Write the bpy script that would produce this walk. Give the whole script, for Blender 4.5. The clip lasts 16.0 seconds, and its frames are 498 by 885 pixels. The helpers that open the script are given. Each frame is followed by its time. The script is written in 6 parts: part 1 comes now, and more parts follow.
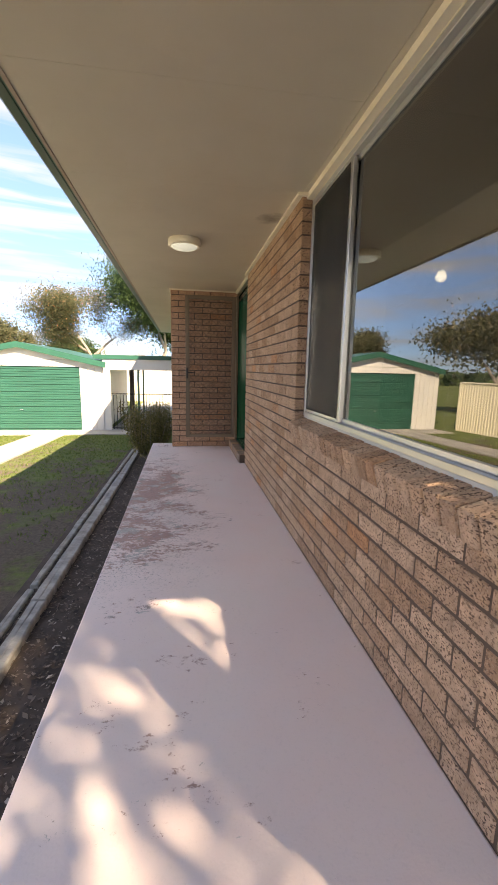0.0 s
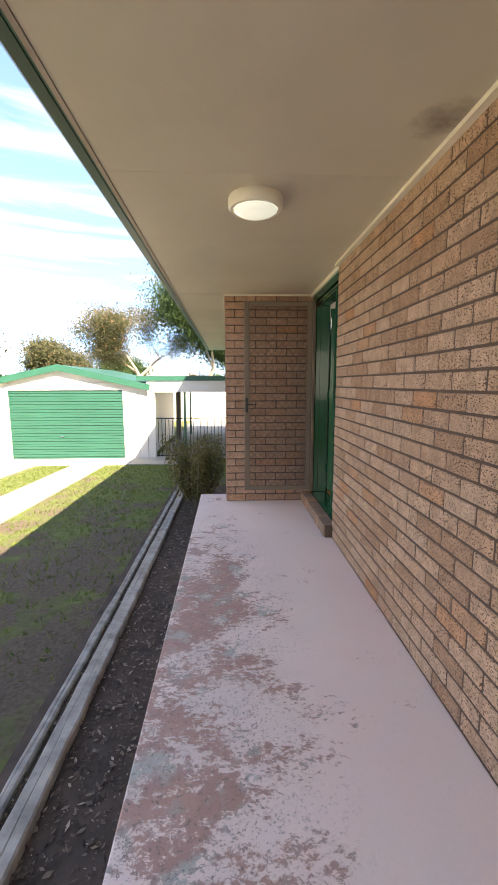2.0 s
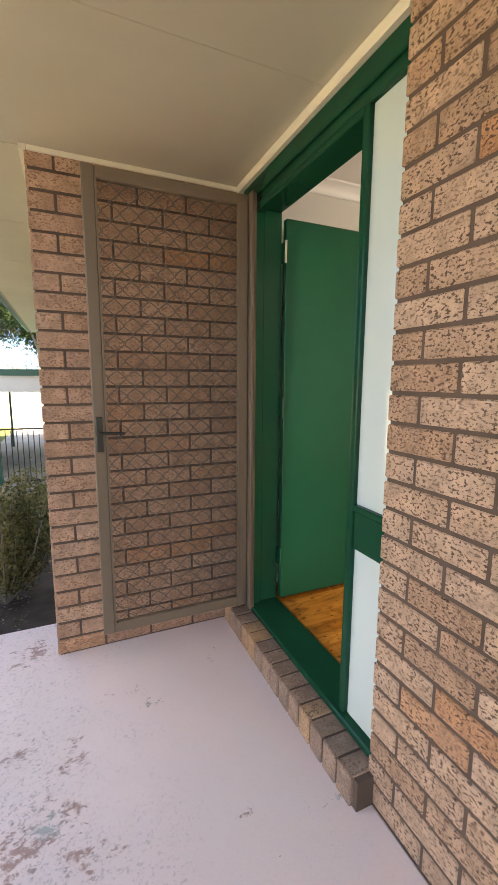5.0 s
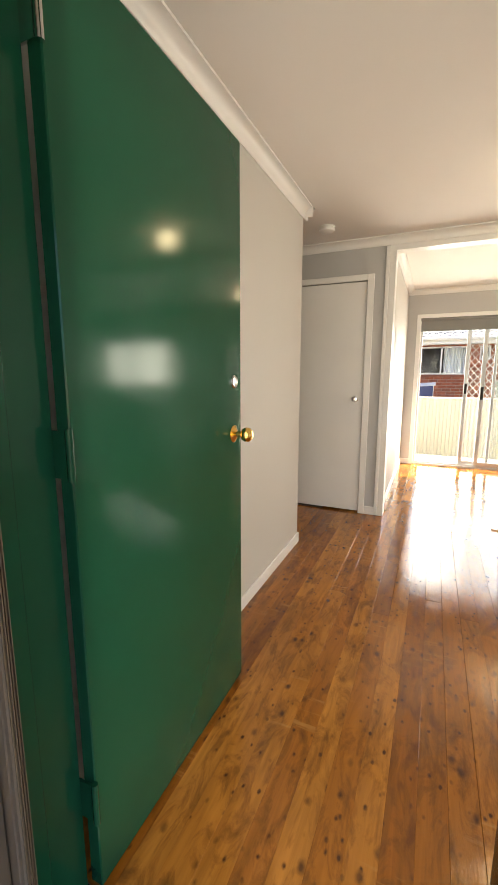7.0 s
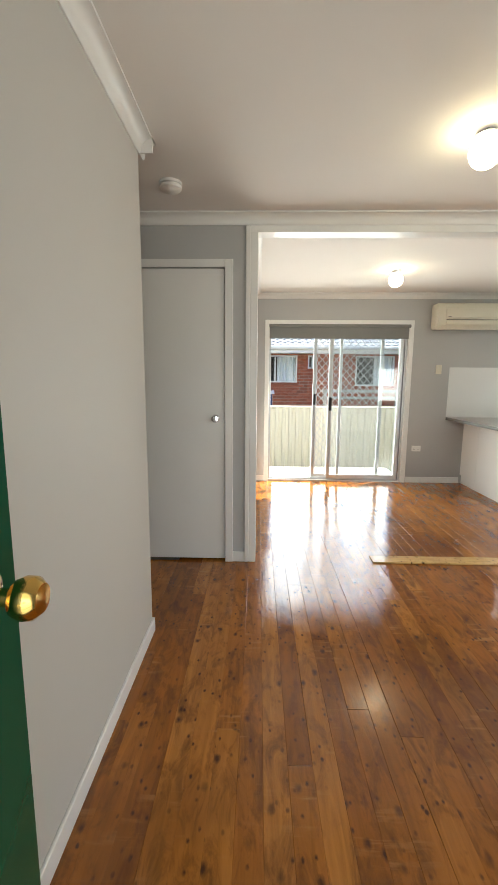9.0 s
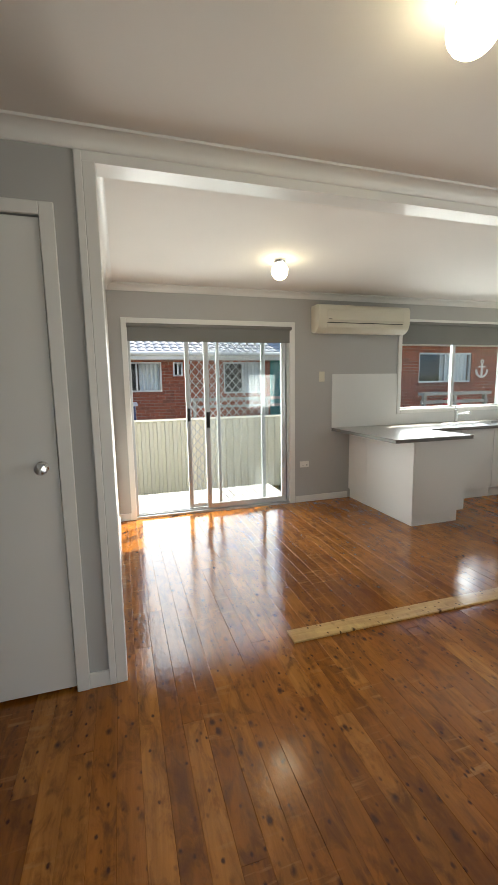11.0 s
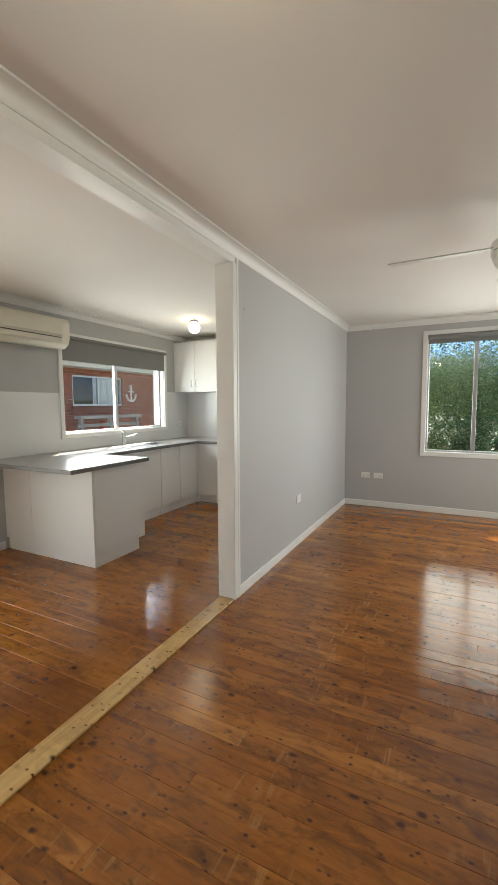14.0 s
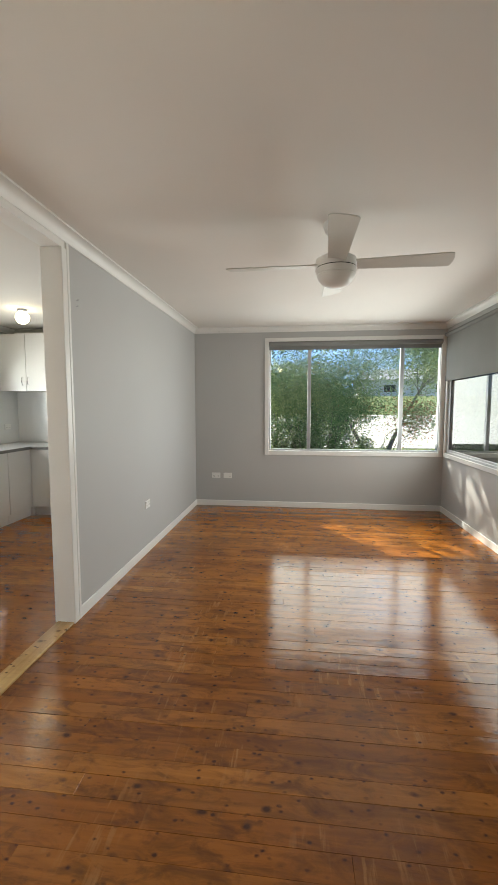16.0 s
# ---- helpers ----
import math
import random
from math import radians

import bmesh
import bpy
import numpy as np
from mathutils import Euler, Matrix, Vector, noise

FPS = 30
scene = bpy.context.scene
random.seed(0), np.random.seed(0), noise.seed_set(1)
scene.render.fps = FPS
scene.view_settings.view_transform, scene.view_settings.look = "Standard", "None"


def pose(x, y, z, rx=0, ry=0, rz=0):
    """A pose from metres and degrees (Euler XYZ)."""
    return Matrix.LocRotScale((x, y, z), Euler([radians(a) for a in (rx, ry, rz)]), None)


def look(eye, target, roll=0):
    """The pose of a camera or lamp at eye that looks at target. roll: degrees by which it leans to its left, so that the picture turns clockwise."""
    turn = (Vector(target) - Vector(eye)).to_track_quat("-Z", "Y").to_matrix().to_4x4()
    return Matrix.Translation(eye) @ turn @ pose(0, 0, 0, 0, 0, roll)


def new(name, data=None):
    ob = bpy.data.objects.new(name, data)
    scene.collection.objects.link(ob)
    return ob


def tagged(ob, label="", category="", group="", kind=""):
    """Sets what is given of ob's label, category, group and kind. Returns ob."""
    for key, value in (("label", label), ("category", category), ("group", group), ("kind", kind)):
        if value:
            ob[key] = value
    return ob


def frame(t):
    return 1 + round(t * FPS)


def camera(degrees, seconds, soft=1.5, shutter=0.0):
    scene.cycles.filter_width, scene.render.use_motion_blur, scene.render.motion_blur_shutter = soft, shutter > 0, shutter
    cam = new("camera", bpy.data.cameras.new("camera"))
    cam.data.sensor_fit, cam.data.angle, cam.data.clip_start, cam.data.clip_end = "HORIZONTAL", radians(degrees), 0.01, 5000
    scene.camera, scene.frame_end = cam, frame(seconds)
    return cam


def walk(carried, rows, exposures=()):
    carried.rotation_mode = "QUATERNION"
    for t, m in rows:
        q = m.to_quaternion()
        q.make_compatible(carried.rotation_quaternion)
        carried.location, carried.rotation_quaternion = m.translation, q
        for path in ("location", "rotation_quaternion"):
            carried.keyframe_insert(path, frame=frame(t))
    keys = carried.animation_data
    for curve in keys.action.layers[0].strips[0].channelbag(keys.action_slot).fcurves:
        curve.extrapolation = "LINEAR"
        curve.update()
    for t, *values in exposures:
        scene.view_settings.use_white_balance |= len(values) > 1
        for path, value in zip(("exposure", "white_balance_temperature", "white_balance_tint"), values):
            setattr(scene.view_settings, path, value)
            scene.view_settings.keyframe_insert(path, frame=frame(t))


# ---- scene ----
cam = camera(62.3, 16.0)
PATH = [
    (0, (-0.797, -5.346, 1.081), (-0.485, -3.401, 0.732), 1.2),
    (0.5, (-0.838, -4.923, 1.128), (-0.669, -2.959, 0.791), 1.0),
    (1, (-0.868, -4.524, 1.22), (-0.746, -2.552, 0.909), 0.7),
    (1.5, (-0.92, -4.074, 1.246), (-0.817, -2.099, 0.953), 0.2),
    (2, (-0.93, -3.617, 1.257), (-0.838, -1.64, 0.971), -0.1),
    (2.5, (-0.958, -3.147, 1.259), (-0.856, -1.17, 0.972), -0.3),
    (3, (-0.942, -2.701, 1.248), (-0.786, -0.729, 0.951), -0.3),
    (3.5, (-0.931, -2.241, 1.232), (-0.67, -0.282, 0.925), -0.2),
    (3.7, (-0.931, -2.049, 1.237), (-0.61, -0.099, 0.93), -0.1),
    (5.8, (-0.781, -0.323, 1.26), (0.436, 1.231, 0.94), -0.0),
    (6, (-0.759, -0.166, 1.262), (0.581, 1.281, 0.93), -0.1),
    (6.5, (-0.626, 0.125, 1.26), (0.985, 1.261, 0.922), -0.1),
    (7, (-0.412, 0.338, 1.275), (1.39, 1.139, 0.944), 0.0),
    (7.5, (-0.209, 0.536, 1.276), (1.708, 1.009, 0.957), -0.1),
    (8, (-0.041, 0.658, 1.298), (1.92, 0.898, 0.99), -0.2),
    (8.2, (0.055, 0.674, 1.291), (2.023, 0.859, 0.986), 0.0),
    (10.3, (1.157, 0.645, 1.376), (3.122, 0.411, 1.09), -0.3),
    (10.5, (1.246, 0.629, 1.373), (3.201, 0.313, 1.094), -0.5),
    (11, (1.46, 0.642, 1.378), (3.353, 0.058, 1.102), -1.0),
    (11.5, (1.608, 0.625, 1.36), (3.413, -0.195, 1.099), -1.1),
    (12, (1.777, 0.549, 1.352), (3.494, -0.447, 1.114), -0.9),
    (12.5, (1.897, 0.478, 1.344), (3.454, -0.76, 1.133), -0.8),
    (13, (1.99, 0.45, 1.338), (3.319, -1.033, 1.144), -0.8),
    (13.5, (2.013, 0.449, 1.347), (3.118, -1.207, 1.159), -0.5),
    (14, (2.012, 0.428, 1.345), (2.907, -1.352, 1.166), -0.3),
    (14.5, (2.004, 0.404, 1.348), (2.726, -1.453, 1.172), -0.1),
    (15, (1.99, 0.386, 1.339), (2.556, -1.525, 1.167), 0.0),
    (15.5, (1.987, 0.367, 1.347), (2.395, -1.583, 1.17), 0.1),
    (16, (1.977, 0.336, 1.347), (2.208, -1.643, 1.173), 0.0),
]
# the clip's camera opens up under the porch and in the doorway, and settles indoors
EXPOSURES = [(0.0, 2.3, 9500, 16), (1.5, 2.56, 9100, 15), (3.5, 2.86, 8600, 14), (6.0, 3.22, 9900, 14), (6.5, 3.2, 9700, 13), (7.0, 2.92, 8500, 10), (8.0, 2.7, 7200, 4), (10.5, 2.2, 7000, 4), (12.5, 1.85, 7000, 4), (13.5, 2.08, 7100, 5), (14.5, 2.0, 7100, 5), (16.0, 2.0, 7100, 5)]
walk(cam, [(t, look(eye, target, roll)) for t, eye, target, roll in PATH], EXPOSURES)

# ---- light ----
SUN = Vector((0.66, -1.0, 1.0)).normalized()
sun_data = bpy.data.lights.new("sun", "SUN")
sun_data.energy, sun_data.angle, sun_data.color = 4.0, radians(0.5), (1.0, 0.95, 0.87)
sun_lamp = new("sun", sun_data)
sun_lamp.matrix_world = look(SUN * 50, (0, 0, 0))

world = bpy.data.worlds.new("world")
scene.world = world
world.use_nodes = True
wn, wl = world.node_tree.nodes, world.node_tree.links
sky = wn.new("ShaderNodeTexSky")
sky.sky_type, sky.sun_disc = "NISHITA", False
sky.sun_elevation, sky.sun_rotation = math.asin(SUN.z), math.atan2(SUN.x, SUN.y)
sky.air_density, sky.dust_density, sky.ozone_density = 0.75, 0.0, 3.0
# thin streaks of high cloud all over the sky
wtc = wn.new("ShaderNodeTexCoord")
wmap = wn.new("ShaderNodeMapping")
wmap.inputs["Rotation"].default_value = (0.12, 0.25, 0.5)
wmap.inputs["Scale"].default_value = (0.9, 2.6, 15.0)
wno = wn.new("ShaderNodeTexNoise")
wno.inputs["Scale"].default_value, wno.inputs["Detail"].default_value = 2.0, 9
wno.inputs["Roughness"].default_value, wno.inputs["Distortion"].default_value = 0.55, 0.5
wramp = wn.new("ShaderNodeValToRGB")
wramp.color_ramp.elements[0].position, wramp.color_ramp.elements[1].position = 0.43, 0.70
wramp.color_ramp.elements[1].color = (0.85, 0.85, 0.85, 1)
wmix = wn.new("ShaderNodeMix")
wmix.data_type = "RGBA"
wmix.inputs["B"].default_value = (2.45, 2.55, 2.7, 1)
wl.new(wtc.outputs["Generated"], wmap.inputs["Vector"])
wl.new(wmap.outputs["Vector"], wno.inputs["Vector"])
wl.new(wno.outputs["Fac"], wramp.inputs["Fac"])
wl.new(wramp.outputs["Color"], wmix.inputs["Factor"])
wgam = wn.new("ShaderNodeGamma")
wgam.inputs["Gamma"].default_value = 0.5
wgain = wn.new("ShaderNodeMix")
wgain.data_type, wgain.blend_type = "RGBA", "MULTIPLY"
wgain.inputs["Factor"].default_value, wgain.inputs["B"].default_value = 1.0, (0.80, 1.26, 2.05, 1)
wl.new(sky.outputs["Color"], wgam.inputs["Color"])
wl.new(wgam.outputs["Color"], wgain.inputs["A"])
wl.new(wgain.outputs["Result"], wmix.inputs["A"])
wl.new(wmix.outputs["Result"], wn["Background"].inputs["Color"])
wn["Background"].inputs["Strength"].default_value = 0.098


def window_light(name, centre, target, w, h, watts):
    d = bpy.data.lights.new(name, "AREA")
    d.shape, d.size, d.size_y, d.energy, d.color = "RECTANGLE", w, h, watts, (0.93, 0.97, 1.0)
    d.spread = radians(150)
    ob = new(name, d)
    ob.matrix_world = look(centre, target)
    return ob


window_light("sky_light_slider", (6.06, -0.32, 1.0), (0, -0.32, 1.0), 1.6, 1.9, 10.5)
window_light("sky_light_lounge", (1.25, -5.42, 1.5), (1.25, 0, 1.5), 2.1, 1.3, 6.5)
window_light("sky_light_front", (0.135, -3.75, 1.2), (5, -3.75, 1.0), 2.5, 0.85, 9)
window_light("sky_light_entrance", (0.20, 0.61, 1.05), (4, 0.61, 0.9), 0.74, 1.9, 1.0)
window_light("sky_light_kitchen", (6.06, -3.5, 1.45), (0, -3.5, 1.2), 1.6, 0.75, 8)


# ---- materials ----
def nodes_of(name, rough=0.6, metal=0.0, spec=0.5):
    m = bpy.data.materials.new(name)
    m.use_nodes = True
    nt = m.node_tree
    b = nt.nodes["Principled BSDF"]
    b.inputs["Roughness"].default_value, b.inputs["Metallic"].default_value = rough, metal
    b.inputs["Specular IOR Level"].default_value = spec
    return m, nt.nodes, nt.links, b


def coords(n, l, scale=(1, 1, 1), shift=True):
    """World place, moved on by each piece's own random number, so that no two pieces look alike."""
    g = n.new("ShaderNodeNewGeometry")
    mp = n.new("ShaderNodeMapping")
    mp.inputs["Scale"].default_value = scale
    l.new(g.outputs["Position"], mp.inputs["Vector"])
    if shift:
        l.new(piece_random(n, l, 37.0), mp.inputs["Location"])
    return mp.outputs["Vector"]


def piece_random(n, l, times=1.0):
    o = n.new("ShaderNodeObjectInfo")
    g = n.new("ShaderNodeNewGeometry")
    add = n.new("ShaderNodeMath")
    l.new(o.outputs["Random"], add.inputs[0])
    l.new(g.outputs["Random Per Island"], add.inputs[1])
    fr = n.new("ShaderNodeMath")
    fr.operation = "FRACT"
    l.new(add.outputs[0], fr.inputs[0])
    if times == 1.0:
        return fr.outputs[0]
    mu = n.new("ShaderNodeMath")
    mu.operation = "MULTIPLY"
    mu.inputs[1].default_value = times
    l.new(fr.outputs[0], mu.inputs[0])
    return mu.outputs[0]


def noise_tex(n, l, vec, scale, detail=4, rough=0.55, dist=0.0):
    t = n.new("ShaderNodeTexNoise")
    t.inputs["Scale"].default_value, t.inputs["Detail"].default_value = scale, detail
    t.inputs["Roughness"].default_value, t.inputs["Distortion"].default_value = rough, dist
    l.new(vec, t.inputs["Vector"])
    return t.outputs["Fac"]


def ramp(n, l, fac, stops):
    r = n.new("ShaderNodeValToRGB")
    e = r.color_ramp.elements
    while len(e) < len(stops):
        e.new(0.5)
    for k, (p, c) in zip(e, stops):
        k.position, k.color = p, (*c, 1) if len(c) == 3 else c
    l.new(fac, r.inputs["Fac"])
    return r.outputs["Color"]


def mixed(n, l, fac, a, b, how="MIX"):
    m = n.new("ShaderNodeMix")
    m.data_type, m.blend_type = "RGBA", how
    for sock, v in (("Factor", fac), ("A", a), ("B", b)):
        if isinstance(v, (int, float)):
            m.inputs[sock].default_value = v
        elif isinstance(v, tuple):
            m.inputs[sock].default_value = (*v, 1)
        else:
            l.new(v, m.inputs[sock])
    return m.outputs["Result"]


def bump(n, l, b, height, strength=0.3, dist=0.002):
    k = n.new("ShaderNodeBump")
    k.inputs["Strength"].default_value, k.inputs["Distance"].default_value = strength, dist
    l.new(height, k.inputs["Height"])
    l.new(k.outputs["Normal"], b.inputs["Normal"])


G3 = lambda v: (v, v, v)


def paint(name, colour, rough=0.5, vary=0.06, scale=3.0, grain=60.0, strength=0.12, metal=0.0, spec=0.5, dirt=None):
    m, n, l, b = nodes_of(name, rough, metal, spec)
    v = coords(n, l, shift=False)
    lo, hi = [tuple(min(1, c * k) for c in colour) for k in (1 - vary, 1 + vary)]
    c = ramp(n, l, noise_tex(n, l, v, scale, 6), [(0.3, lo), (0.7, hi)])
    if dirt:
        f = ramp(n, l, noise_tex(n, l, v, scale * 2.3, 8, 0.7), [(0.55, G3(0)), (0.75, G3(0.6))])
        c = mixed(n, l, f, c, dirt)
    l.new(c, b.inputs["Base Color"])
    fine = noise_tex(n, l, v, grain, 3)
    bump(n, l, b, fine, strength, 0.001)
    r = ramp(n, l, noise_tex(n, l, v, scale * 4, 4), [(0.3, G3(max(0, rough - 0.02))), (0.7, G3(min(1, rough + 0.03)))])
    l.new(r, b.inputs["Roughness"])
    return m


def make_brick(name, tones, speck):
    m, n, l, b = nodes_of(name, 0.85, 0, 0.25)
    v = coords(n, l, shift=False)
    base = ramp(n, l, piece_random(n, l), tones)
    base = mixed(n, l, 0.55, base, ramp(n, l, noise_tex(n, l, v, 14, 7, 0.65), [(0.3, G3(0.24)), (0.7, G3(0.78))]), "OVERLAY")
    # dark burnt pits, thicker on some bricks than on others, and paler grit between them
    pits = noise_tex(n, l, coords(n, l, (1.0, 1.0, 1.6), False), 88, 3, 0.6)
    spots = ramp(n, l, pits, [(0.54, G3(0)), (0.59, G3(0.9))])
    gate = ramp(n, l, noise_tex(n, l, v, 7, 3), [(0.30, G3(0.25)), (0.52, G3(1))])
    f = mixed(n, l, 1.0, spots, gate, "MULTIPLY")
    grit = ramp(n, l, noise_tex(n, l, v, 210, 2, 0.5), [(0.58, G3(0)), (0.66, G3(0.30))])
    c = mixed(n, l, grit, base, (0.62, 0.50, 0.40))
    c = mixed(n, l, f, c, speck)
    l.new(c, b.inputs["Base Color"])
    h = mixed(n, l, 0.6, noise_tex(n, l, v, 120, 4), spots, "SUBTRACT")
    bump(n, l, b, h, 0.8, 0.004)
    return m


BRICK = make_brick("tan_brick", [(0.0, (0.37, 0.22, 0.14)), (0.3, (0.44, 0.28, 0.19)), (0.7, (0.51, 0.345, 0.245)), (0.93, (0.48, 0.31, 0.21)), (1.0, (0.47, 0.23, 0.12))], (0.085, 0.05, 0.036))
BRICK_SMOOTH = make_brick("smooth_tan_brick", [(0.0, (0.40, 0.235, 0.155)), (0.5, (0.47, 0.29, 0.20)), (0.9, (0.50, 0.32, 0.22)), (1.0, (0.47, 0.23, 0.12))], (0.25, 0.135, 0.09))
BRICK_RED = make_brick("red_brick", [(0.0, (0.30, 0.085, 0.05)), (0.6, (0.40, 0.13, 0.08)), (1.0, (0.24, 0.09, 0.06))], (0.12, 0.05, 0.04))
BRICK_STEP = make_brick("step_brick", [(0.0, (0.30, 0.20, 0.15)), (0.6, (0.38, 0.25, 0.18)), (1.0, (0.52, 0.30, 0.16))], (0.23, 0.15, 0.11))
# darker than bare mortar: the shadow in the joints is in this colour
MORTAR = paint("mortar", (0.11, 0.074, 0.055), 0.95, 0.2, 8, 180, 0.6)
MORTAR_OUT = paint("pale_mortar", (0.35, 0.27, 0.23), 0.95, 0.2, 8, 180, 0.5)


def make_soffit():
    """Cream paint, with one old brown damp stain close to the wall."""
    m, n, l, b = nodes_of("cream_soffit_paint", 0.45)
    v = coords(n, l, shift=False)
    c = ramp(n, l, noise_tex(n, l, v, 1.2, 6), [(0.3, (0.56, 0.515, 0.415)), (0.7, (0.63, 0.585, 0.48))])
    f = ramp(n, l, noise_tex(n, l, v, 3, 8, 0.7), [(0.55, G3(0)), (0.75, G3(0.5))])
    c = mixed(n, l, f, c, (0.55, 0.49, 0.385))
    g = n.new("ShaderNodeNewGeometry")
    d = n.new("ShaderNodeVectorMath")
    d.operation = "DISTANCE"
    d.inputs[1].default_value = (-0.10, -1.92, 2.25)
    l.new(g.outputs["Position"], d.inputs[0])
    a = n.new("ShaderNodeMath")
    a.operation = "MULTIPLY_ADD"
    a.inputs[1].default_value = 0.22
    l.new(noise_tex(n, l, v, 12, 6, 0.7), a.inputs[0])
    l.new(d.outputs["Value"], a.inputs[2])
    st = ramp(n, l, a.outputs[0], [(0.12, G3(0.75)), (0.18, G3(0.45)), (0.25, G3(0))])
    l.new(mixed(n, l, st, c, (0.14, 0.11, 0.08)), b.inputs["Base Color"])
    bump(n, l, b, noise_tex(n, l, v, 30, 3), 0.1, 0.001)
    return m


SOFFIT = make_soffit()
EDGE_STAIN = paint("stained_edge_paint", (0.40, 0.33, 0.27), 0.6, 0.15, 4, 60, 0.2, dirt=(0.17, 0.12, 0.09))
CREAM_TRIM = paint("cream_trim_paint", (0.78, 0.73, 0.60), 0.4, 0.04, 3, 60)
GREEN = paint("green_gloss_paint", (0.004, 0.062, 0.032), 0.11, 0.08, 2, 45, 0.10, spec=0.2)
GREEN_ROOF = paint("green_colour_steel", (0.018, 0.105, 0.072), 0.35, 0.1, 2, 60, 0.05)
GREEN_GUTTER = paint("dark_green_gutter_steel", (0.008, 0.05, 0.036), 0.35, 0.1, 2, 60, 0.05)
GREEN_DOOR = paint("garage_door_green", (0.018, 0.105, 0.076), 0.4, 0.08, 1.5, 60, 0.05, dirt=(0.02, 0.085, 0.062))
WHITE = paint("white_gloss_paint", (0.80, 0.80, 0.785), 0.3, 0.02, 2, 50, 0.08)
WHITE_OUT = paint("white_outdoor_paint", (0.70, 0.69, 0.66), 0.5, 0.04, 2, 50, 0.08)
CEIL = paint("ceiling_paint", (0.80, 0.775, 0.745), 0.7, 0.02, 1.2, 40, 0.05)
GREY = paint("grey_wall_paint", (0.47, 0.475, 0.475), 0.6, 0.03, 0.9, 70, 0.08)
HALLW = paint("pale_hall_paint", (0.54, 0.525, 0.50), 0.6, 0.03, 0.9, 70, 0.08)
LAMINATE = paint("white_laminate", (0.80, 0.80, 0.79), 0.42, 0.004, 0.4, 90, 0.0)
SPLASH = paint("white_splashback", (0.76, 0.77, 0.77), 0.12, 0.01, 1.5, 4, 0.01)
BENCH = paint("grey_benchtop", (0.36, 0.355, 0.35), 0.32, 0.10, 40, 200, 0.03)
BENCH_EDGE = paint("dark_bench_edge", (0.16, 0.155, 0.15), 0.35, 0.1, 30, 100, 0.03)
BLIND = paint("grey_blind_cloth", (0.21, 0.215, 0.21), 0.85, 0.05, 3, 400, 0.25)
ALU = paint("aluminium", (0.55, 0.56, 0.57), 0.35, 0.04, 4, 150, 0.05, metal=0.85)
GRILLE_BROWN = paint("dark_brown_grille", (0.115, 0.09, 0.07), 0.5, 0.06, 4, 150, 0.05)
ALU_BROWN = paint("brown_aluminium", (0.15, 0.11, 0.076), 0.5, 0.06, 4, 150, 0.05, metal=0.0)
CHROME = paint("chrome", (0.72, 0.72, 0.73), 0.12, 0.02, 4, 100, 0.01, metal=1.0)
BRASS = paint("brass", (0.72, 0.47, 0.14), 0.14, 0.06, 9, 100, 0.02, metal=1.0)
BLACK = paint("black_plastic", (0.012, 0.012, 0.012), 0.4, 0.1, 5, 100, 0.05)
CREAM_PLASTIC = paint("aged_plastic", (0.72, 0.69, 0.58), 0.4, 0.02, 4, 100, 0.02)
WHITE_PLASTIC = paint("white_plastic", (0.80, 0.80, 0.78), 0.35, 0.02, 4, 100, 0.02)
FAN_BLADE = paint("fan_blade", (0.62, 0.61, 0.57), 0.4, 0.03, 4, 60, 0.03)
FENCE = paint("cream_steel", (0.78, 0.73, 0.58), 0.4, 0.03, 1.2, 60, 0.04)
CONCRETE = paint("concrete", (0.36, 0.345, 0.315), 0.9, 0.18, 1.4, 90, 0.4, dirt=(0.26, 0.25, 0.21))
LANDING = paint("pale_paving", (0.62, 0.60, 0.56), 0.9, 0.1, 2, 90, 0.3)
TIMBER_GREY = paint("weathered_sleeper", (0.33, 0.315, 0.285), 0.95, 0.35, 9, 60, 1.0, dirt=(0.15, 0.14, 0.125))
# dark colour that stands in for the shade of unlit rooms
ROOM_SHADE = paint("painted_room_shade", (0.10, 0.095, 0.09), 0.9, 0.1, 1, 20)
ROOF_TILE = paint("grey_roof_tile", (0.30, 0.31, 0.33), 0.75, 0.15, 6, 60, 0.3)
BARK = paint("bark", (0.24, 0.21, 0.18), 0.95, 0.3, 4, 40, 0.8)
TEAL = paint("teal_paint", (0.03, 0.22, 0.21), 0.5, 0.08, 2, 40)
RED = paint("red_paint", (0.55, 0.03, 0.03), 0.45, 0.08, 2, 40)
NAVY = paint("blue_cloth", (0.03, 0.045, 0.13), 0.8, 0.1, 3, 80)
CURTAIN = paint("white_curtain", (0.75, 0.77, 0.80), 0.85, 0.06, 8, 60, 0.3)


def foliage(name, tones, thin=0.5):
    m, n, l, b = nodes_of(name, 0.6, 0, 0.3)
    c = ramp(n, l, piece_random(n, l), tones)
    l.new(c, b.inputs["Base Color"])
    tr = n.new("ShaderNodeBsdfTranslucent")
    l.new(c, tr.inputs["Color"])
    mx = n.new("ShaderNodeMixShader")
    mx.inputs[0].default_value = thin
    l.new(b.outputs[0], mx.inputs[1])
    l.new(tr.outputs[0], mx.inputs[2])
    l.new(mx.outputs[0], n["Material Output"].inputs["Surface"])
    return m


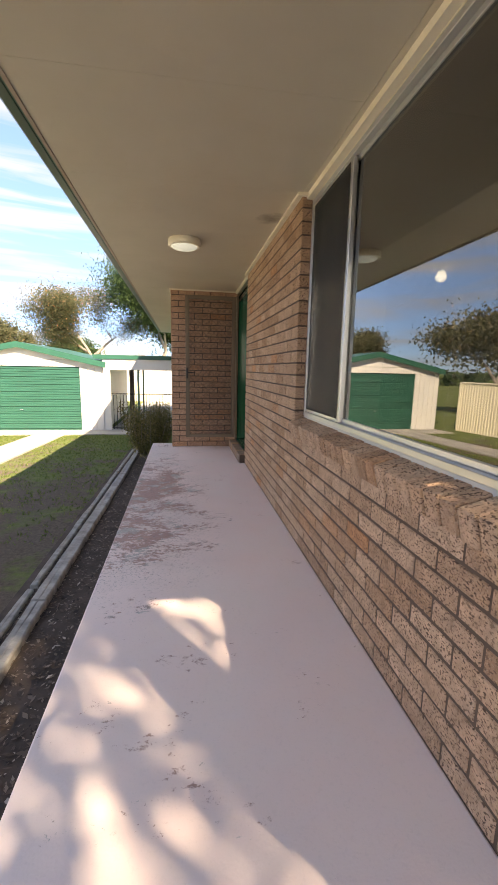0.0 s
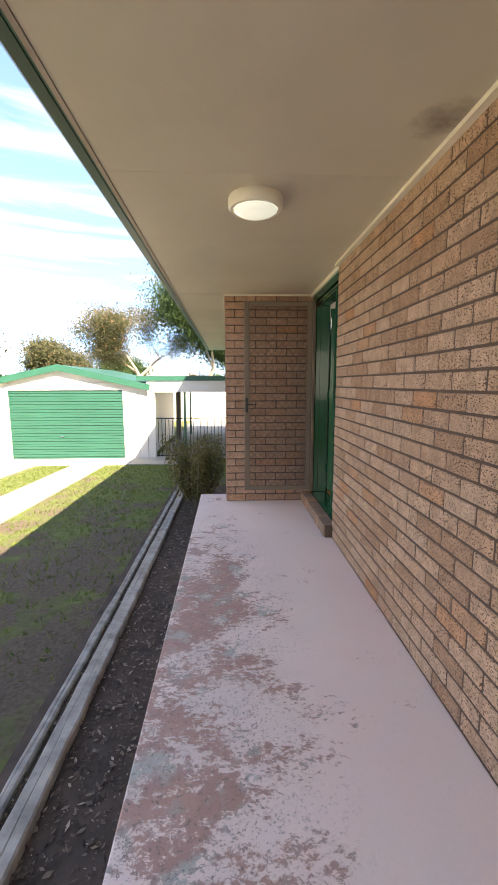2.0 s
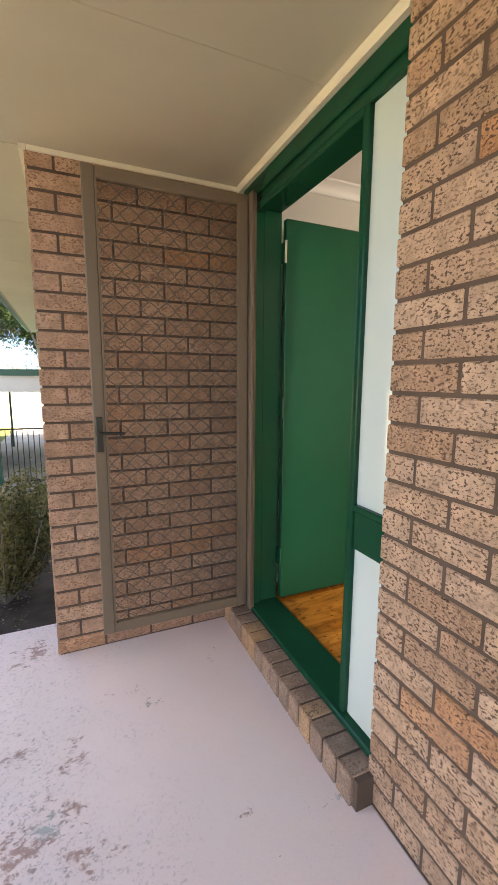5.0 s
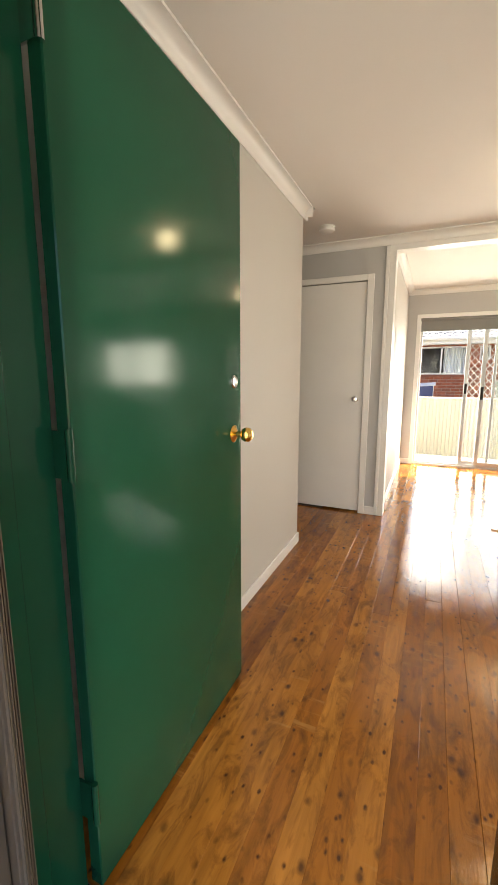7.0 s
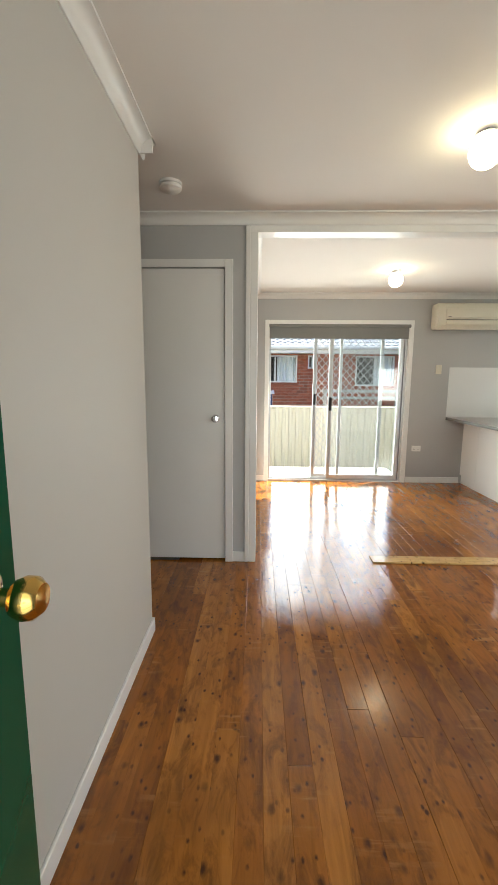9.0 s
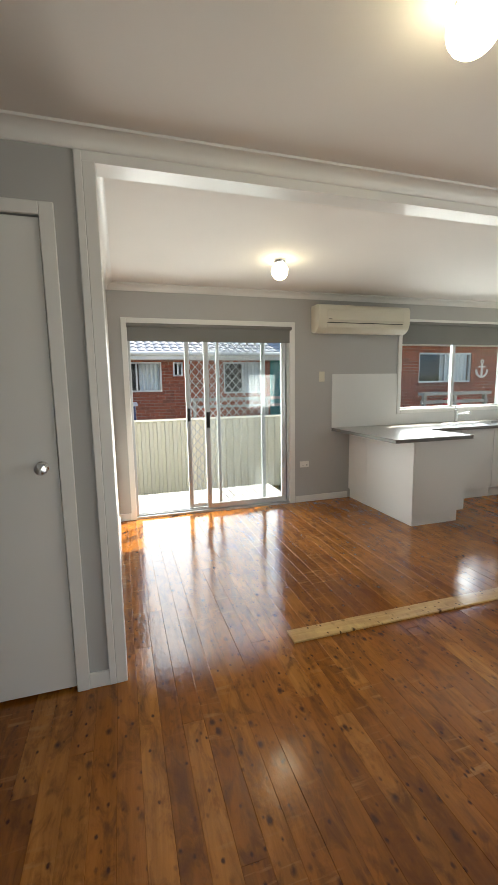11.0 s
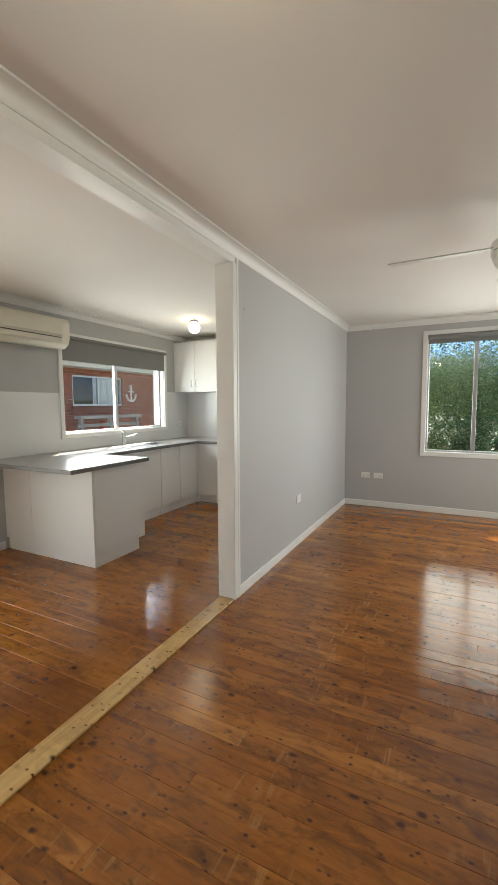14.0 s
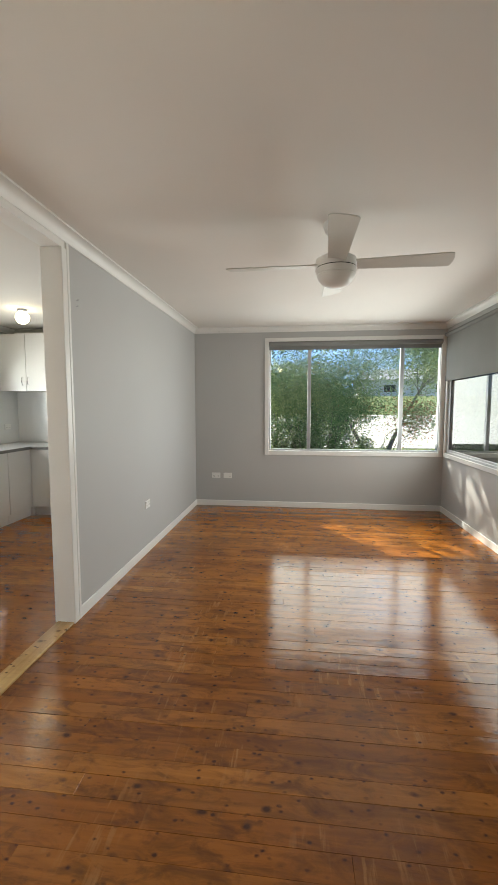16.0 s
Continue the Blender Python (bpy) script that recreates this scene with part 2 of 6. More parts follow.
LEAF_DARK = foliage("dark_leaves", [(0, (0.018, 0.042, 0.018)), (0.6, (0.04, 0.08, 0.03)), (1, (0.09, 0.14, 0.045))], 0.4)
LEAF_OLIVE = foliage("olive_leaves", [(0, (0.045, 0.055, 0.028)), (0.6, (0.10, 0.105, 0.052)), (0.95, (0.17, 0.155, 0.085)), (1, (0.26, 0.16, 0.09))], 0.35)
# tones lightened so the leaf colour carries the haze and glare outdoors
LEAF_BRIGHT = foliage("bright_leaves", [(0, (0.20, 0.30, 0.12)), (0.6, (0.42, 0.50, 0.22)), (1, (0.66, 0.68, 0.36))], 0.75)
LEAF_RUST = foliage("rust_leaves", [(0, (0.42, 0.14, 0.07)), (1, (0.60, 0.34, 0.18))], 0.6)
LEAF_SHRUB = foliage("blue_green_leaves", [(0, (0.12, 0.22, 0.09)), (0.6, (0.26, 0.40, 0.17)), (1, (0.46, 0.56, 0.29))], 0.6)
LEAF_BUSH = foliage("bush_leaves", [(0, (0.08, 0.08, 0.03)), (0.6, (0.20, 0.19, 0.07)), (1, (0.34, 0.27, 0.13))])
GRASS_BLADE = foliage("grass_blades", [(0, (0.06, 0.10, 0.02)), (0.6, (0.14, 0.21, 0.04)), (1, (0.26, 0.28, 0.09))])


def make_glass(name, tint=(0.97, 0.985, 0.985), gloss=0.03, see=0.97):
    """A thin pane: mostly clear, with a mirror's reflection that grows towards grazing views."""
    m, n, l, b = nodes_of(name)
    tr = n.new("ShaderNodeBsdfTransparent")
    tr.inputs["Color"].default_value = (*[c * see for c in tint], 1)
    gl = n.new("ShaderNodeBsdfGlossy")
    gl.inputs["Roughness"].default_value = 0.01
    lw = n.new("ShaderNodeLayerWeight")
    lw.inputs["Blend"].default_value = 0.5
    pw = n.new("ShaderNodeMath")
    pw.operation = "POWER"
    pw.inputs[1].default_value = 3.5
    l.new(lw.outputs["Facing"], pw.inputs[0])
    fr = n.new("ShaderNodeMath")
    fr.operation = "MULTIPLY_ADD"
    fr.inputs[1].default_value, fr.inputs[2].default_value = 0.9 - gloss, gloss
    l.new(pw.outputs[0], fr.inputs[0])
    mx = n.new("ShaderNodeMixShader")
    l.new(fr.outputs[0], mx.inputs[0])
    l.new(tr.outputs[0], mx.inputs[1])
    l.new(gl.outputs[0], mx.inputs[2])
    l.new(mx.outputs[0], n["Material Output"].inputs["Surface"])
    return m


GLASS = make_glass("window_glass")
GLASS_DARK = make_glass("tinted_glass", (0.75, 0.8, 0.8), 0.07, 0.75)
GLASS_MIRROR = make_glass("reflective_tinted_glass", (0.8, 0.85, 0.85), 0.17, 0.3)


def make_gauze(name, cover):
    m, n, l, b = nodes_of(name, 0.8)
    b.inputs["Base Color"].default_value = (0.02, 0.02, 0.02, 1)
    tr = n.new("ShaderNodeBsdfTransparent")
    mx = n.new("ShaderNodeMixShader")
    mx.inputs[0].default_value = cover
    l.new(tr.outputs[0], mx.inputs[1])
    l.new(b.outputs[0], mx.inputs[2])
    l.new(mx.outputs[0], n["Material Output"].inputs["Surface"])
    return m


GAUZE = make_gauze("insect_gauze", 0.08)
GAUZE_DARK = make_gauze("dense_insect_gauze", 0.66)


def make_frosted():
    m, n, l, b = nodes_of("frosted_glass", 0.03, 0, 0.8)
    b.inputs["Base Color"].default_value = (0.55, 0.655, 0.65, 1)
    v = coords(n, l, shift=False)
    bump(n, l, b, noise_tex(n, l, v, 5, 2), 0.05, 0.002)
    return m


FROSTED = make_frosted()


def make_globe(name, colour, strength):
    m, n, l, b = nodes_of(name, 0.2)
    b.inputs["Base Color"].default_value = (0.85, 0.85, 0.82, 1)
    b.inputs["Emission Color"].default_value = (*colour, 1)
    b.inputs["Emission Strength"].default_value = strength
    return m


GLOBE = make_globe("lit_opal_glass", (1.0, 0.86, 0.6), 3.8)
PORCH_GLASS = make_globe("opal_diffuser", (0.78, 0.95, 0.95), 0.10)


def make_slab():
    m, n, l, b = nodes_of("worn_pink_paint", 0.55, 0, 0.4)
    v = coords(n, l, shift=False)
    pink = ramp(n, l, noise_tex(n, l, v, 1.1, 6), [(0.3, (0.86, 0.69, 0.635)), (0.7, (0.90, 0.74, 0.69))])
    pale = ramp(n, l, noise_tex(n, l, v, 2.6, 5), [(0.45, G3(0)), (0.7, G3(0.5))])
    pink = mixed(n, l, pale, pink, (0.84, 0.74, 0.68))
    # the walked and weathered strip along the open edge
    g = n.new("ShaderNodeNewGeometry")
    sp = n.new("ShaderNodeSeparateXYZ")
    l.new(g.outputs["Position"], sp.inputs[0])
    edge = n.new("ShaderNodeMapRange")
    for k, val in zip(("From Min", "From Max", "To Min", "To Max"), (-1.0, -0.40, 1.0, 0.0)):
        edge.inputs[k].default_value = val
    l.new(sp.outputs["X"], edge.inputs["Value"])
    near = n.new("ShaderNodeMapRange")
    for k, val in zip(("From Min", "From Max", "To Min", "To Max"), (-3.6, -2.4, 0.0, 1.0)):
        near.inputs[k].default_value = val
    l.new(sp.outputs["Y"], near.inputs["Value"])
    far = n.new("ShaderNodeMapRange")
    for k, val in zip(("From Min", "From Max", "To Min", "To Max"), (-1.0, 0.7, 1.0, 0.35)):
        far.inputs[k].default_value = val
    l.new(sp.outputs["Y"], far.inputs["Value"])
    mask = mixed(n, l, 1.0, edge.outputs[0], near.outputs[0], "MULTIPLY")
    mask = mixed(n, l, 1.0, mask, far.outputs[0], "MULTIPLY")
    grimy = ramp(n, l, noise_tex(n, l, v, 2.4, 6, 0.6), [(0.35, G3(0)), (0.65, G3(0.75))])
    grimy = mixed(n, l, 1.0, grimy, mask, "MULTIPLY")
    pink = mixed(n, l, grimy, pink, (0.60, 0.53, 0.49))
    fv = coords(n, l, (0.85, 1.2, 1.0), False)
    big = noise_tex(n, l, fv, 3.4, 8, 0.68)
    fine = noise_tex(n, l, fv, 34, 11, 0.8, 0.3)
    both = mixed(n, l, 0.46, big, fine)
    s = n.new("ShaderNodeMath")
    s.operation = "MULTIPLY_ADD"
    s.inputs[1].default_value = 0.135
    l.new(mask, s.inputs[0])
    l.new(both, s.inputs[2])
    worn = ramp(n, l, s.outputs[0], [(0.600, G3(0)), (0.622, G3(1))])
    under = ramp(n, l, noise_tex(n, l, v, 5.0, 6), [(0.36, (0.40, 0.36, 0.32)), (0.44, (0.50, 0.31, 0.26)), (0.56, (0.44, 0.27, 0.23)), (0.66, (0.45, 0.45, 0.41))])
    c = mixed(n, l, worn, pink, under)
    dark = ramp(n, l, noise_tex(n, l, v, 75, 6, 0.75), [(0.548, G3(0)), (0.61, G3(0.8))])
    dark = mixed(n, l, 1.0, dark, ramp(n, l, mixed(n, l, 0.5, noise_tex(n, l, v, 4.5, 6, 0.65), mask), [(0.33, G3(0.06)), (0.62, G3(1))]), "MULTIPLY")
    c = mixed(n, l, dark, c, (0.20, 0.17, 0.15))
    l.new(c, b.inputs["Base Color"])
    h = mixed(n, l, 0.6, noise_tex(n, l, v, 120, 3), worn, "SUBTRACT")
    bump(n, l, b, h, 0.25, 0.002)
    return m


SLAB = make_slab()


def make_floorboard(name, tones, wear=1.0, along=(1.0, 11.0, 3.0)):
    m, n, l, b = nodes_of(name, 0.12, 0, 0.5)
    v = coords(n, l, along)
    w = coords(n, l, (1, 1, 1), False)
    base = ramp(n, l, piece_random(n, l), tones)
    grain = noise_tex(n, l, v, 2.2, 8, 0.6, 1.2)
    c = mixed(n, l, 0.5, base, ramp(n, l, grain, [(0.30, G3(0.26)), (0.70, G3(0.76))]), "OVERLAY")
    streak = ramp(n, l, noise_tex(n, l, v, 0.8, 3), [(0.54, G3(0)), (0.75, G3(0.35))])
    c = mixed(n, l, streak, c, (0.18, 0.058, 0.012))
    # old stain left by the sander in uneven blotches, and whole darker reddish areas
    blot = noise_tex(n, l, coords(n, l, (1.0, 2.6, 1.0)), 5.5, 8, 0.68, 0.8)
    c = mixed(n, l, ramp(n, l, blot, [(0.47, G3(0)), (0.55, G3(0.34 * wear)), (0.66, G3(0.72 * wear))]), c, (0.095, 0.029, 0.007))
    area = noise_tex(n, l, w, 0.75, 5, 0.6)
    c = mixed(n, l, ramp(n, l, area, [(0.48, G3(0)), (0.66, G3(0.55 * wear))]), c, (0.13, 0.038, 0.008))
    # pale chatter marks across the boards
    chat = noise_tex(n, l, coords(n, l, (22.0, 2.2, 1.0)), 1.6, 4, 0.6)
    patchy = ramp(n, l, noise_tex(n, l, w, 2.2, 4), [(0.52, G3(0)), (0.62, G3(1))])
    pale = mixed(n, l, 1.0, ramp(n, l, chat, [(0.56, G3(0)), (0.66, G3(0.60 * wear))]), patchy, "MULTIPLY")
    c = mixed(n, l, pale, c, (0.46, 0.22, 0.062))
    # round knots with a darker heart, and pin knots
    for size, lo, mid, hi in ((5.6, 0.15, 0.185, 0.245), (12.0, 0.16, 0.19, 0.25)):
        kv = coords(n, l, (1.0, 1.5, 1.0))
        vo = n.new("ShaderNodeTexVoronoi")
        vo.voronoi_dimensions = "2D"
        vo.inputs["Scale"].default_value = size
        l.new(kv, vo.inputs["Vector"])
        kd = n.new("ShaderNodeMath")
        kd.operation = "MULTIPLY_ADD"
        kd.inputs[1].default_value = 0.24
        l.new(noise_tex(n, l, kv, size * 2.4, 5, 0.65), kd.inputs[0])
        l.new(vo.outputs["Distance"], kd.inputs[2])
        kn = ramp(n, l, kd.outputs[0], [(lo, G3(1)), (mid, G3(0.65)), (hi, G3(0))])
        gate = ramp(n, l, noise_tex(n, l, kv, size * 0.62, 3), [(0.44, G3(0.0)), (0.57, G3(0.95))])
        c = mixed(n, l, mixed(n, l, 1.0, kn, gate, "MULTIPLY"), c, (0.050, 0.016, 0.006))
    l.new(c, b.inputs["Base Color"])
    r = ramp(n, l, noise_tex(n, l, coords(n, l, (1.0, 4.0, 1.0), False), 6, 5, 0.65), [(0.3, G3(0.035)), (0.55, G3(0.09)), (0.8, G3(0.24))])
    l.new(r, b.inputs["Roughness"])
    h = mixed(n, l, 0.40, noise_tex(n, l, coords(n, l, (1.0, 1.7, 1.0), False), 15, 5, 0.62), grain)
    bump(n, l, b, h, 0.34, 0.005)
    return m


BOARD = make_floorboard("varnished_pine_board", [(0.0, (0.27, 0.088, 0.012)), (0.35, (0.335, 0.116, 0.017)), (0.7, (0.38, 0.140, 0.022)), (0.93, (0.44, 0.175, 0.032)), (1.0, (0.22, 0.068, 0.010))])
PINE = make_floorboard("raw_pine_strip", [(0.0, (0.52, 0.31, 0.12)), (1.0, (0.60, 0.38, 0.16))], 0.25, (9.0, 1.0, 3.0))


def make_ground():
    m, n, l, b = nodes_of("lawn", 0.95, 0, 0.2)
    v = coords(n, l, shift=False)
    green = ramp(n, l, noise_tex(n, l, v, 9, 8, 0.7), [(0.3, (0.07, 0.10, 0.03)), (0.5, (0.125, 0.16, 0.05)), (0.75, (0.20, 0.215, 0.09))])
    soil = ramp(n, l, noise_tex(n, l, v, 30, 6, 0.7), [(0.3, (0.085, 0.066, 0.05)), (0.7, (0.175, 0.142, 0.11))])
    g = n.new("ShaderNodeNewGeometry")
    sp = n.new("ShaderNodeSeparateXYZ")
    l.new(g.outputs["Position"], sp.inputs[0])
    # bare trodden soil towards the street end of the yard
    k = n.new("ShaderNodeMapRange")
    for key, val in zip(("From Min", "From Max", "To Min", "To Max"), (-2.0, 7.5, 0.20, -0.10)):
        k.inputs[key].default_value = val
    l.new(sp.outputs["Y"], k.inputs["Value"])
    s = n.new("ShaderNodeMath")
    k2 = n.new("ShaderNodeMapRange")
    for key, val in zip(("From Min", "From Max", "To Min", "To Max"), (-12.0, -9.0, -0.4, 0.0)):
        k2.inputs[key].default_value = val
    l.new(sp.outputs["Y"], k2.inputs["Value"])
    both = n.new("ShaderNodeMath")
    l.new(k.outputs[0], both.inputs[0])
    l.new(k2.outputs[0], both.inputs[1])
    l.new(both.outputs[0], s.inputs[0])
    l.new(noise_tex(n, l, v, 1.6, 8, 0.65), s.inputs[1])
    f = ramp(n, l, s.outputs[0], [(0.48, G3(0)), (0.60, G3(1))])
    l.new(mixed(n, l, f, green, soil), b.inputs["Base Color"])
    bump(n, l, b, noise_tex(n, l, v, 60, 6, 0.7), 0.9, 0.02)
    return m


LAWN = make_ground()
MULCH = paint("mulch", (0.075, 0.055, 0.044), 0.98, 0.4, 6, 70, 1.0, dirt=(0.035, 0.028, 0.022))
CHIP = foliage("bark_chips", [(0, (0.035, 0.024, 0.018)), (0.7, (0.12, 0.085, 0.062)), (0.9, (0.22, 0.17, 0.13)), (1, (0.42, 0.36, 0.30))], 0.15)


# ---- building helpers ----
def box(bm, x0, x1, y0, y1, z0, z1):
    v = [bm.verts.new((x, y, z)) for x in (x0, x1) for y in (y0, y1) for z in (z0, z1)]
    for f in ((0, 1, 3, 2), (4, 6, 7, 5), (0, 4, 5, 1), (2, 3, 7, 6), (0, 2, 6, 4), (1, 5, 7, 3)):
        bm.faces.new([v[i] for i in f])
    return v


def boxes(*bs):
    bm = bmesh.new()
    for b in bs:
        box(bm, *b)
    return bm


def soft(bm, r, seg=2):
    bmesh.ops.recalc_face_normals(bm, faces=bm.faces)
    bmesh.ops.bevel(bm, geom=list(bm.edges), offset=r, segments=seg, affect="EDGES", profile=0.5)
    return bm


def rod(bm, a, b, r0, r1=None, seg=10, caps=True):
    a, b = Vector(a), Vector(b)
    r1 = r0 if r1 is None else r1
    q = (b - a).to_track_quat("Z", "Y")
    rings = []
    for p, r in ((a, r0), (b, r1)):
        rings.append([bm.verts.new(p + q @ Vector((r * math.cos(t), r * math.sin(t), 0))) for t in (2 * math.pi * i / seg for i in range(seg))])
    for i in range(seg):
        bm.faces.new((rings[0][i], rings[0][(i + 1) % seg], rings[1][(i + 1) % seg], rings[1][i]))
    if caps:
        bm.faces.new(rings[0][::-1])
        bm.faces.new(rings[1])


def lathe(bm, profile, centre=(0, 0, 0), axis="z", seg=24):
    """Turn (radius, height) pairs about an axis."""
    c = Vector(centre)
    rings = []
    for r, h in profile:
        ring = []
        for i in range(seg):
            t = 2 * math.pi * i / seg
            p = Vector((r * math.cos(t), r * math.sin(t), h))
            if axis == "x":
                p = Vector((p.z, p.x, p.y))
            elif axis == "y":
                p = Vector((p.y, p.z, p.x))
            ring.append(bm.verts.new(c + p))
        rings.append(ring)
    for a, b in zip(rings, rings[1:]):
        for i in range(seg):
            bm.faces.new((a[i], a[(i + 1) % seg], b[(i + 1) % seg], b[i]))
    for ring in (rings[0][::-1], rings[-1]):
        bm.faces.new(ring)
    return bm


def link(name, bm, material, smooth=False):
    me = bpy.data.meshes.new(name)
    bmesh.ops.recalc_face_normals(bm, faces=bm.faces)
    bm.to_mesh(me)
    bm.free()
    me.materials.append(material)
    if smooth:
        me.polygons.foreach_set("use_smooth", [True] * len(me.polygons))
        me.set_sharp_from_angle(angle=radians(40))
    return new(name, me)


def under(ob, parent):
    ob.parent = parent
    if parent.type == "EMPTY":
        ob.matrix_parent_inverse = Matrix.Translation(-parent.location)
    return ob


def part(name, bm, material, parent, label="", smooth=False):
    return tagged(under(link(name, bm, material, smooth), parent), label)


def thing(name, at, label, category, group=""):
    ob = new(name)
    ob.location = at
    ob.empty_display_size = 0.1
    return tagged(ob, label, category, group)


def setting(name, bm, material, label="", category="", smooth=False):
    return tagged(link(name, bm, material, smooth), label, category, "", "structure")


def stuff(name, bm, material, label="", category="", smooth=False):
    return tagged(link(name, bm, material, smooth), label, category, "", "stuff")


def block_mesh(name, sx, sy, sz, c, material):
    """A block with chamfered edges, centred on its origin."""
    bm = bmesh.new()
    box(bm, -sx / 2, sx / 2, -sy / 2, sy / 2, -sz / 2, sz / 2)
    soft(bm, c, 1)
    me = bpy.data.meshes.new(name)
    bm.to_mesh(me)
    bm.free()
    me.materials.append(material)
    return me


def piece(name, me, at, parent, rot=0.0):
    ob = new(name, me)
    ob.location = at
    if rot:
        ob.rotation_euler = (0, rot, 0)
    return under(ob, parent)


# ---- ground and yard ----
PORCH, SOF, CEILZ = -0.152, 2.25, 2.378


def ground_z(x, y):
    """The yard falls gently towards the garage; the strip behind the house lies higher, and the street side climbs."""
    z = -0.70 - 0.0315 * (min(max(y, -6), 9) + 3)
    if x > 5.5:
        z = z + (-0.62 - z) * min(1, (x - 5.5) / 0.6)
    if y < -9:
        z += 0.09 * (min(-y, 42) - 9)
    return z


xs = sorted({-400, -150, -60, -30, -20, -14, 14, 20, 30, 60, 150, 400} | {k * 1.0 for k in range(-12, 13)} | {5.5, 5.8, 6.1})
ys = sorted({-400, -150, -60, -42, -30, -25, -20, -18, 14, 18, 24, 40, 80, 200, 400} | {k * 1.0 for k in range(-16, 13)})
bm = bmesh.new()
grid = [[bm.verts.new((x, y, ground_z(x, y))) for y in ys] for x in xs]
for i in range(len(xs) - 1):
    for j in range(len(ys) - 1):
        bm.faces.new((grid[i][j], grid[i + 1][j], grid[i + 1][j + 1], grid[i][j + 1]))
setting("ground", bm, LAWN, "patchy green lawn with bare trodden soil", "lawn")


def laid(x0, x1, y0, y1, up, thick, n=8):
    """A slab that follows the fall of the ground."""
    bm = bmesh.new()
    top, low = [], []
    for i in range(n + 1):
        y = y0 + (y1 - y0) * i / n
        top.append([bm.verts.new((x, y, ground_z(x, y) + up)) for x in (x0, x1)])
        low.append([bm.verts.new((x, y, ground_z(x, y) + up - thick)) for x in (x0, x1)])
    for i in range(n):
        bm.faces.new((top[i][0], top[i][1], top[i + 1][1], top[i + 1][0]))
        bm.faces.new((top[i][0], top[i + 1][0], low[i + 1][0], low[i][0]))
        bm.faces.new((top[i][1], low[i][1], low[i + 1][1], top[i + 1][1]))
    for i in (0, n):
        bm.faces.new((top[i][0], low[i][0], low[i][1], top[i][1]))
    return bm


setting("driveway_strip_1", laid(-5.35, -4.45, -14, 8.0, 0.03, 0.1), CONCRETE, "worn grey concrete driveway strip", "driveway")
setting("driveway_strip_2", laid(-7.3, -6.4, -14, 8.0, 0.03, 0.1), CONCRETE, "worn grey concrete driveway strip", "driveway")
setting("driveway_apron", laid(-8.6, -1.6, 8.0, 9.15, 0.034, 0.1), CONCRETE, "grey concrete apron before the garage", "driveway")
setting("carport_floor", laid(-3.25, 3.0, 9.15, 22, 0.03, 0.1), CONCRETE, "grey concrete carport floor", "pavement")
setting("garden_bed", laid(-2.12, -0.98, -7, 5.2, 0.02, 0.1), MULCH, "dark bark mulch bed along the porch", "garden bed")

# loose bark over the bed
rng = random.Random(4)
bm = bmesh.new()
for _ in range(15000):
    x, y = rng.uniform(-1.985, -1.31), rng.uniform(-5.5, 4.6)
    s, t = 0.006 + 0.020 * rng.random() ** 2.5, rng.uniform(0, 6.28)
    z = ground_z(x, y) + 0.026
    c, d = Vector((math.cos(t), math.sin(t), rng.uniform(-0.3, 0.4))) * s, Vector((-math.sin(t), math.cos(t), rng.uniform(-0.2, 0.3))) * s * rng.uniform(0.25, 0.6)
    o = Vector((x, y, z + 0.006))
    bm.faces.new([bm.verts.new(o + k) for k in (c, d, -c, -d)])
stuff("bark_chip_scatter", bm, CHIP, "scattered bark chips and dry leaves on the bed", "mulch")

# short grass tufts near the edging
bm = bmesh.new()
for _ in range(9000):
    x, y = rng.uniform(-6.2, -2.1), rng.uniform(-1.0, 8.0)
    if -5.4 < x < -4.4 or rng.random() > 0.25 + 0.09 * (y + 1):
        continue
    o = Vector((x, y, ground_z(x, y) - 0.002))
    for _k in range(3):
        t, h = rng.uniform(0, 6.28), rng.uniform(0.02, 0.05)
        d = Vector((math.cos(t), math.sin(t), 0)) * 0.006
        tip = o + Vector((rng.uniform(-0.02, 0.02), rng.uniform(-0.02, 0.02), h))
        o2 = o + Vector((rng.uniform(-0.03, 0.03), rng.uniform(-0.03, 0.03), 0))
        bm.faces.new([bm.verts.new(k) for k in (o2 - d, o2 + d, tip)])
stuff("grass_tufts", bm, GRASS_BLADE, "short green grass tufts on the lawn", "grass")


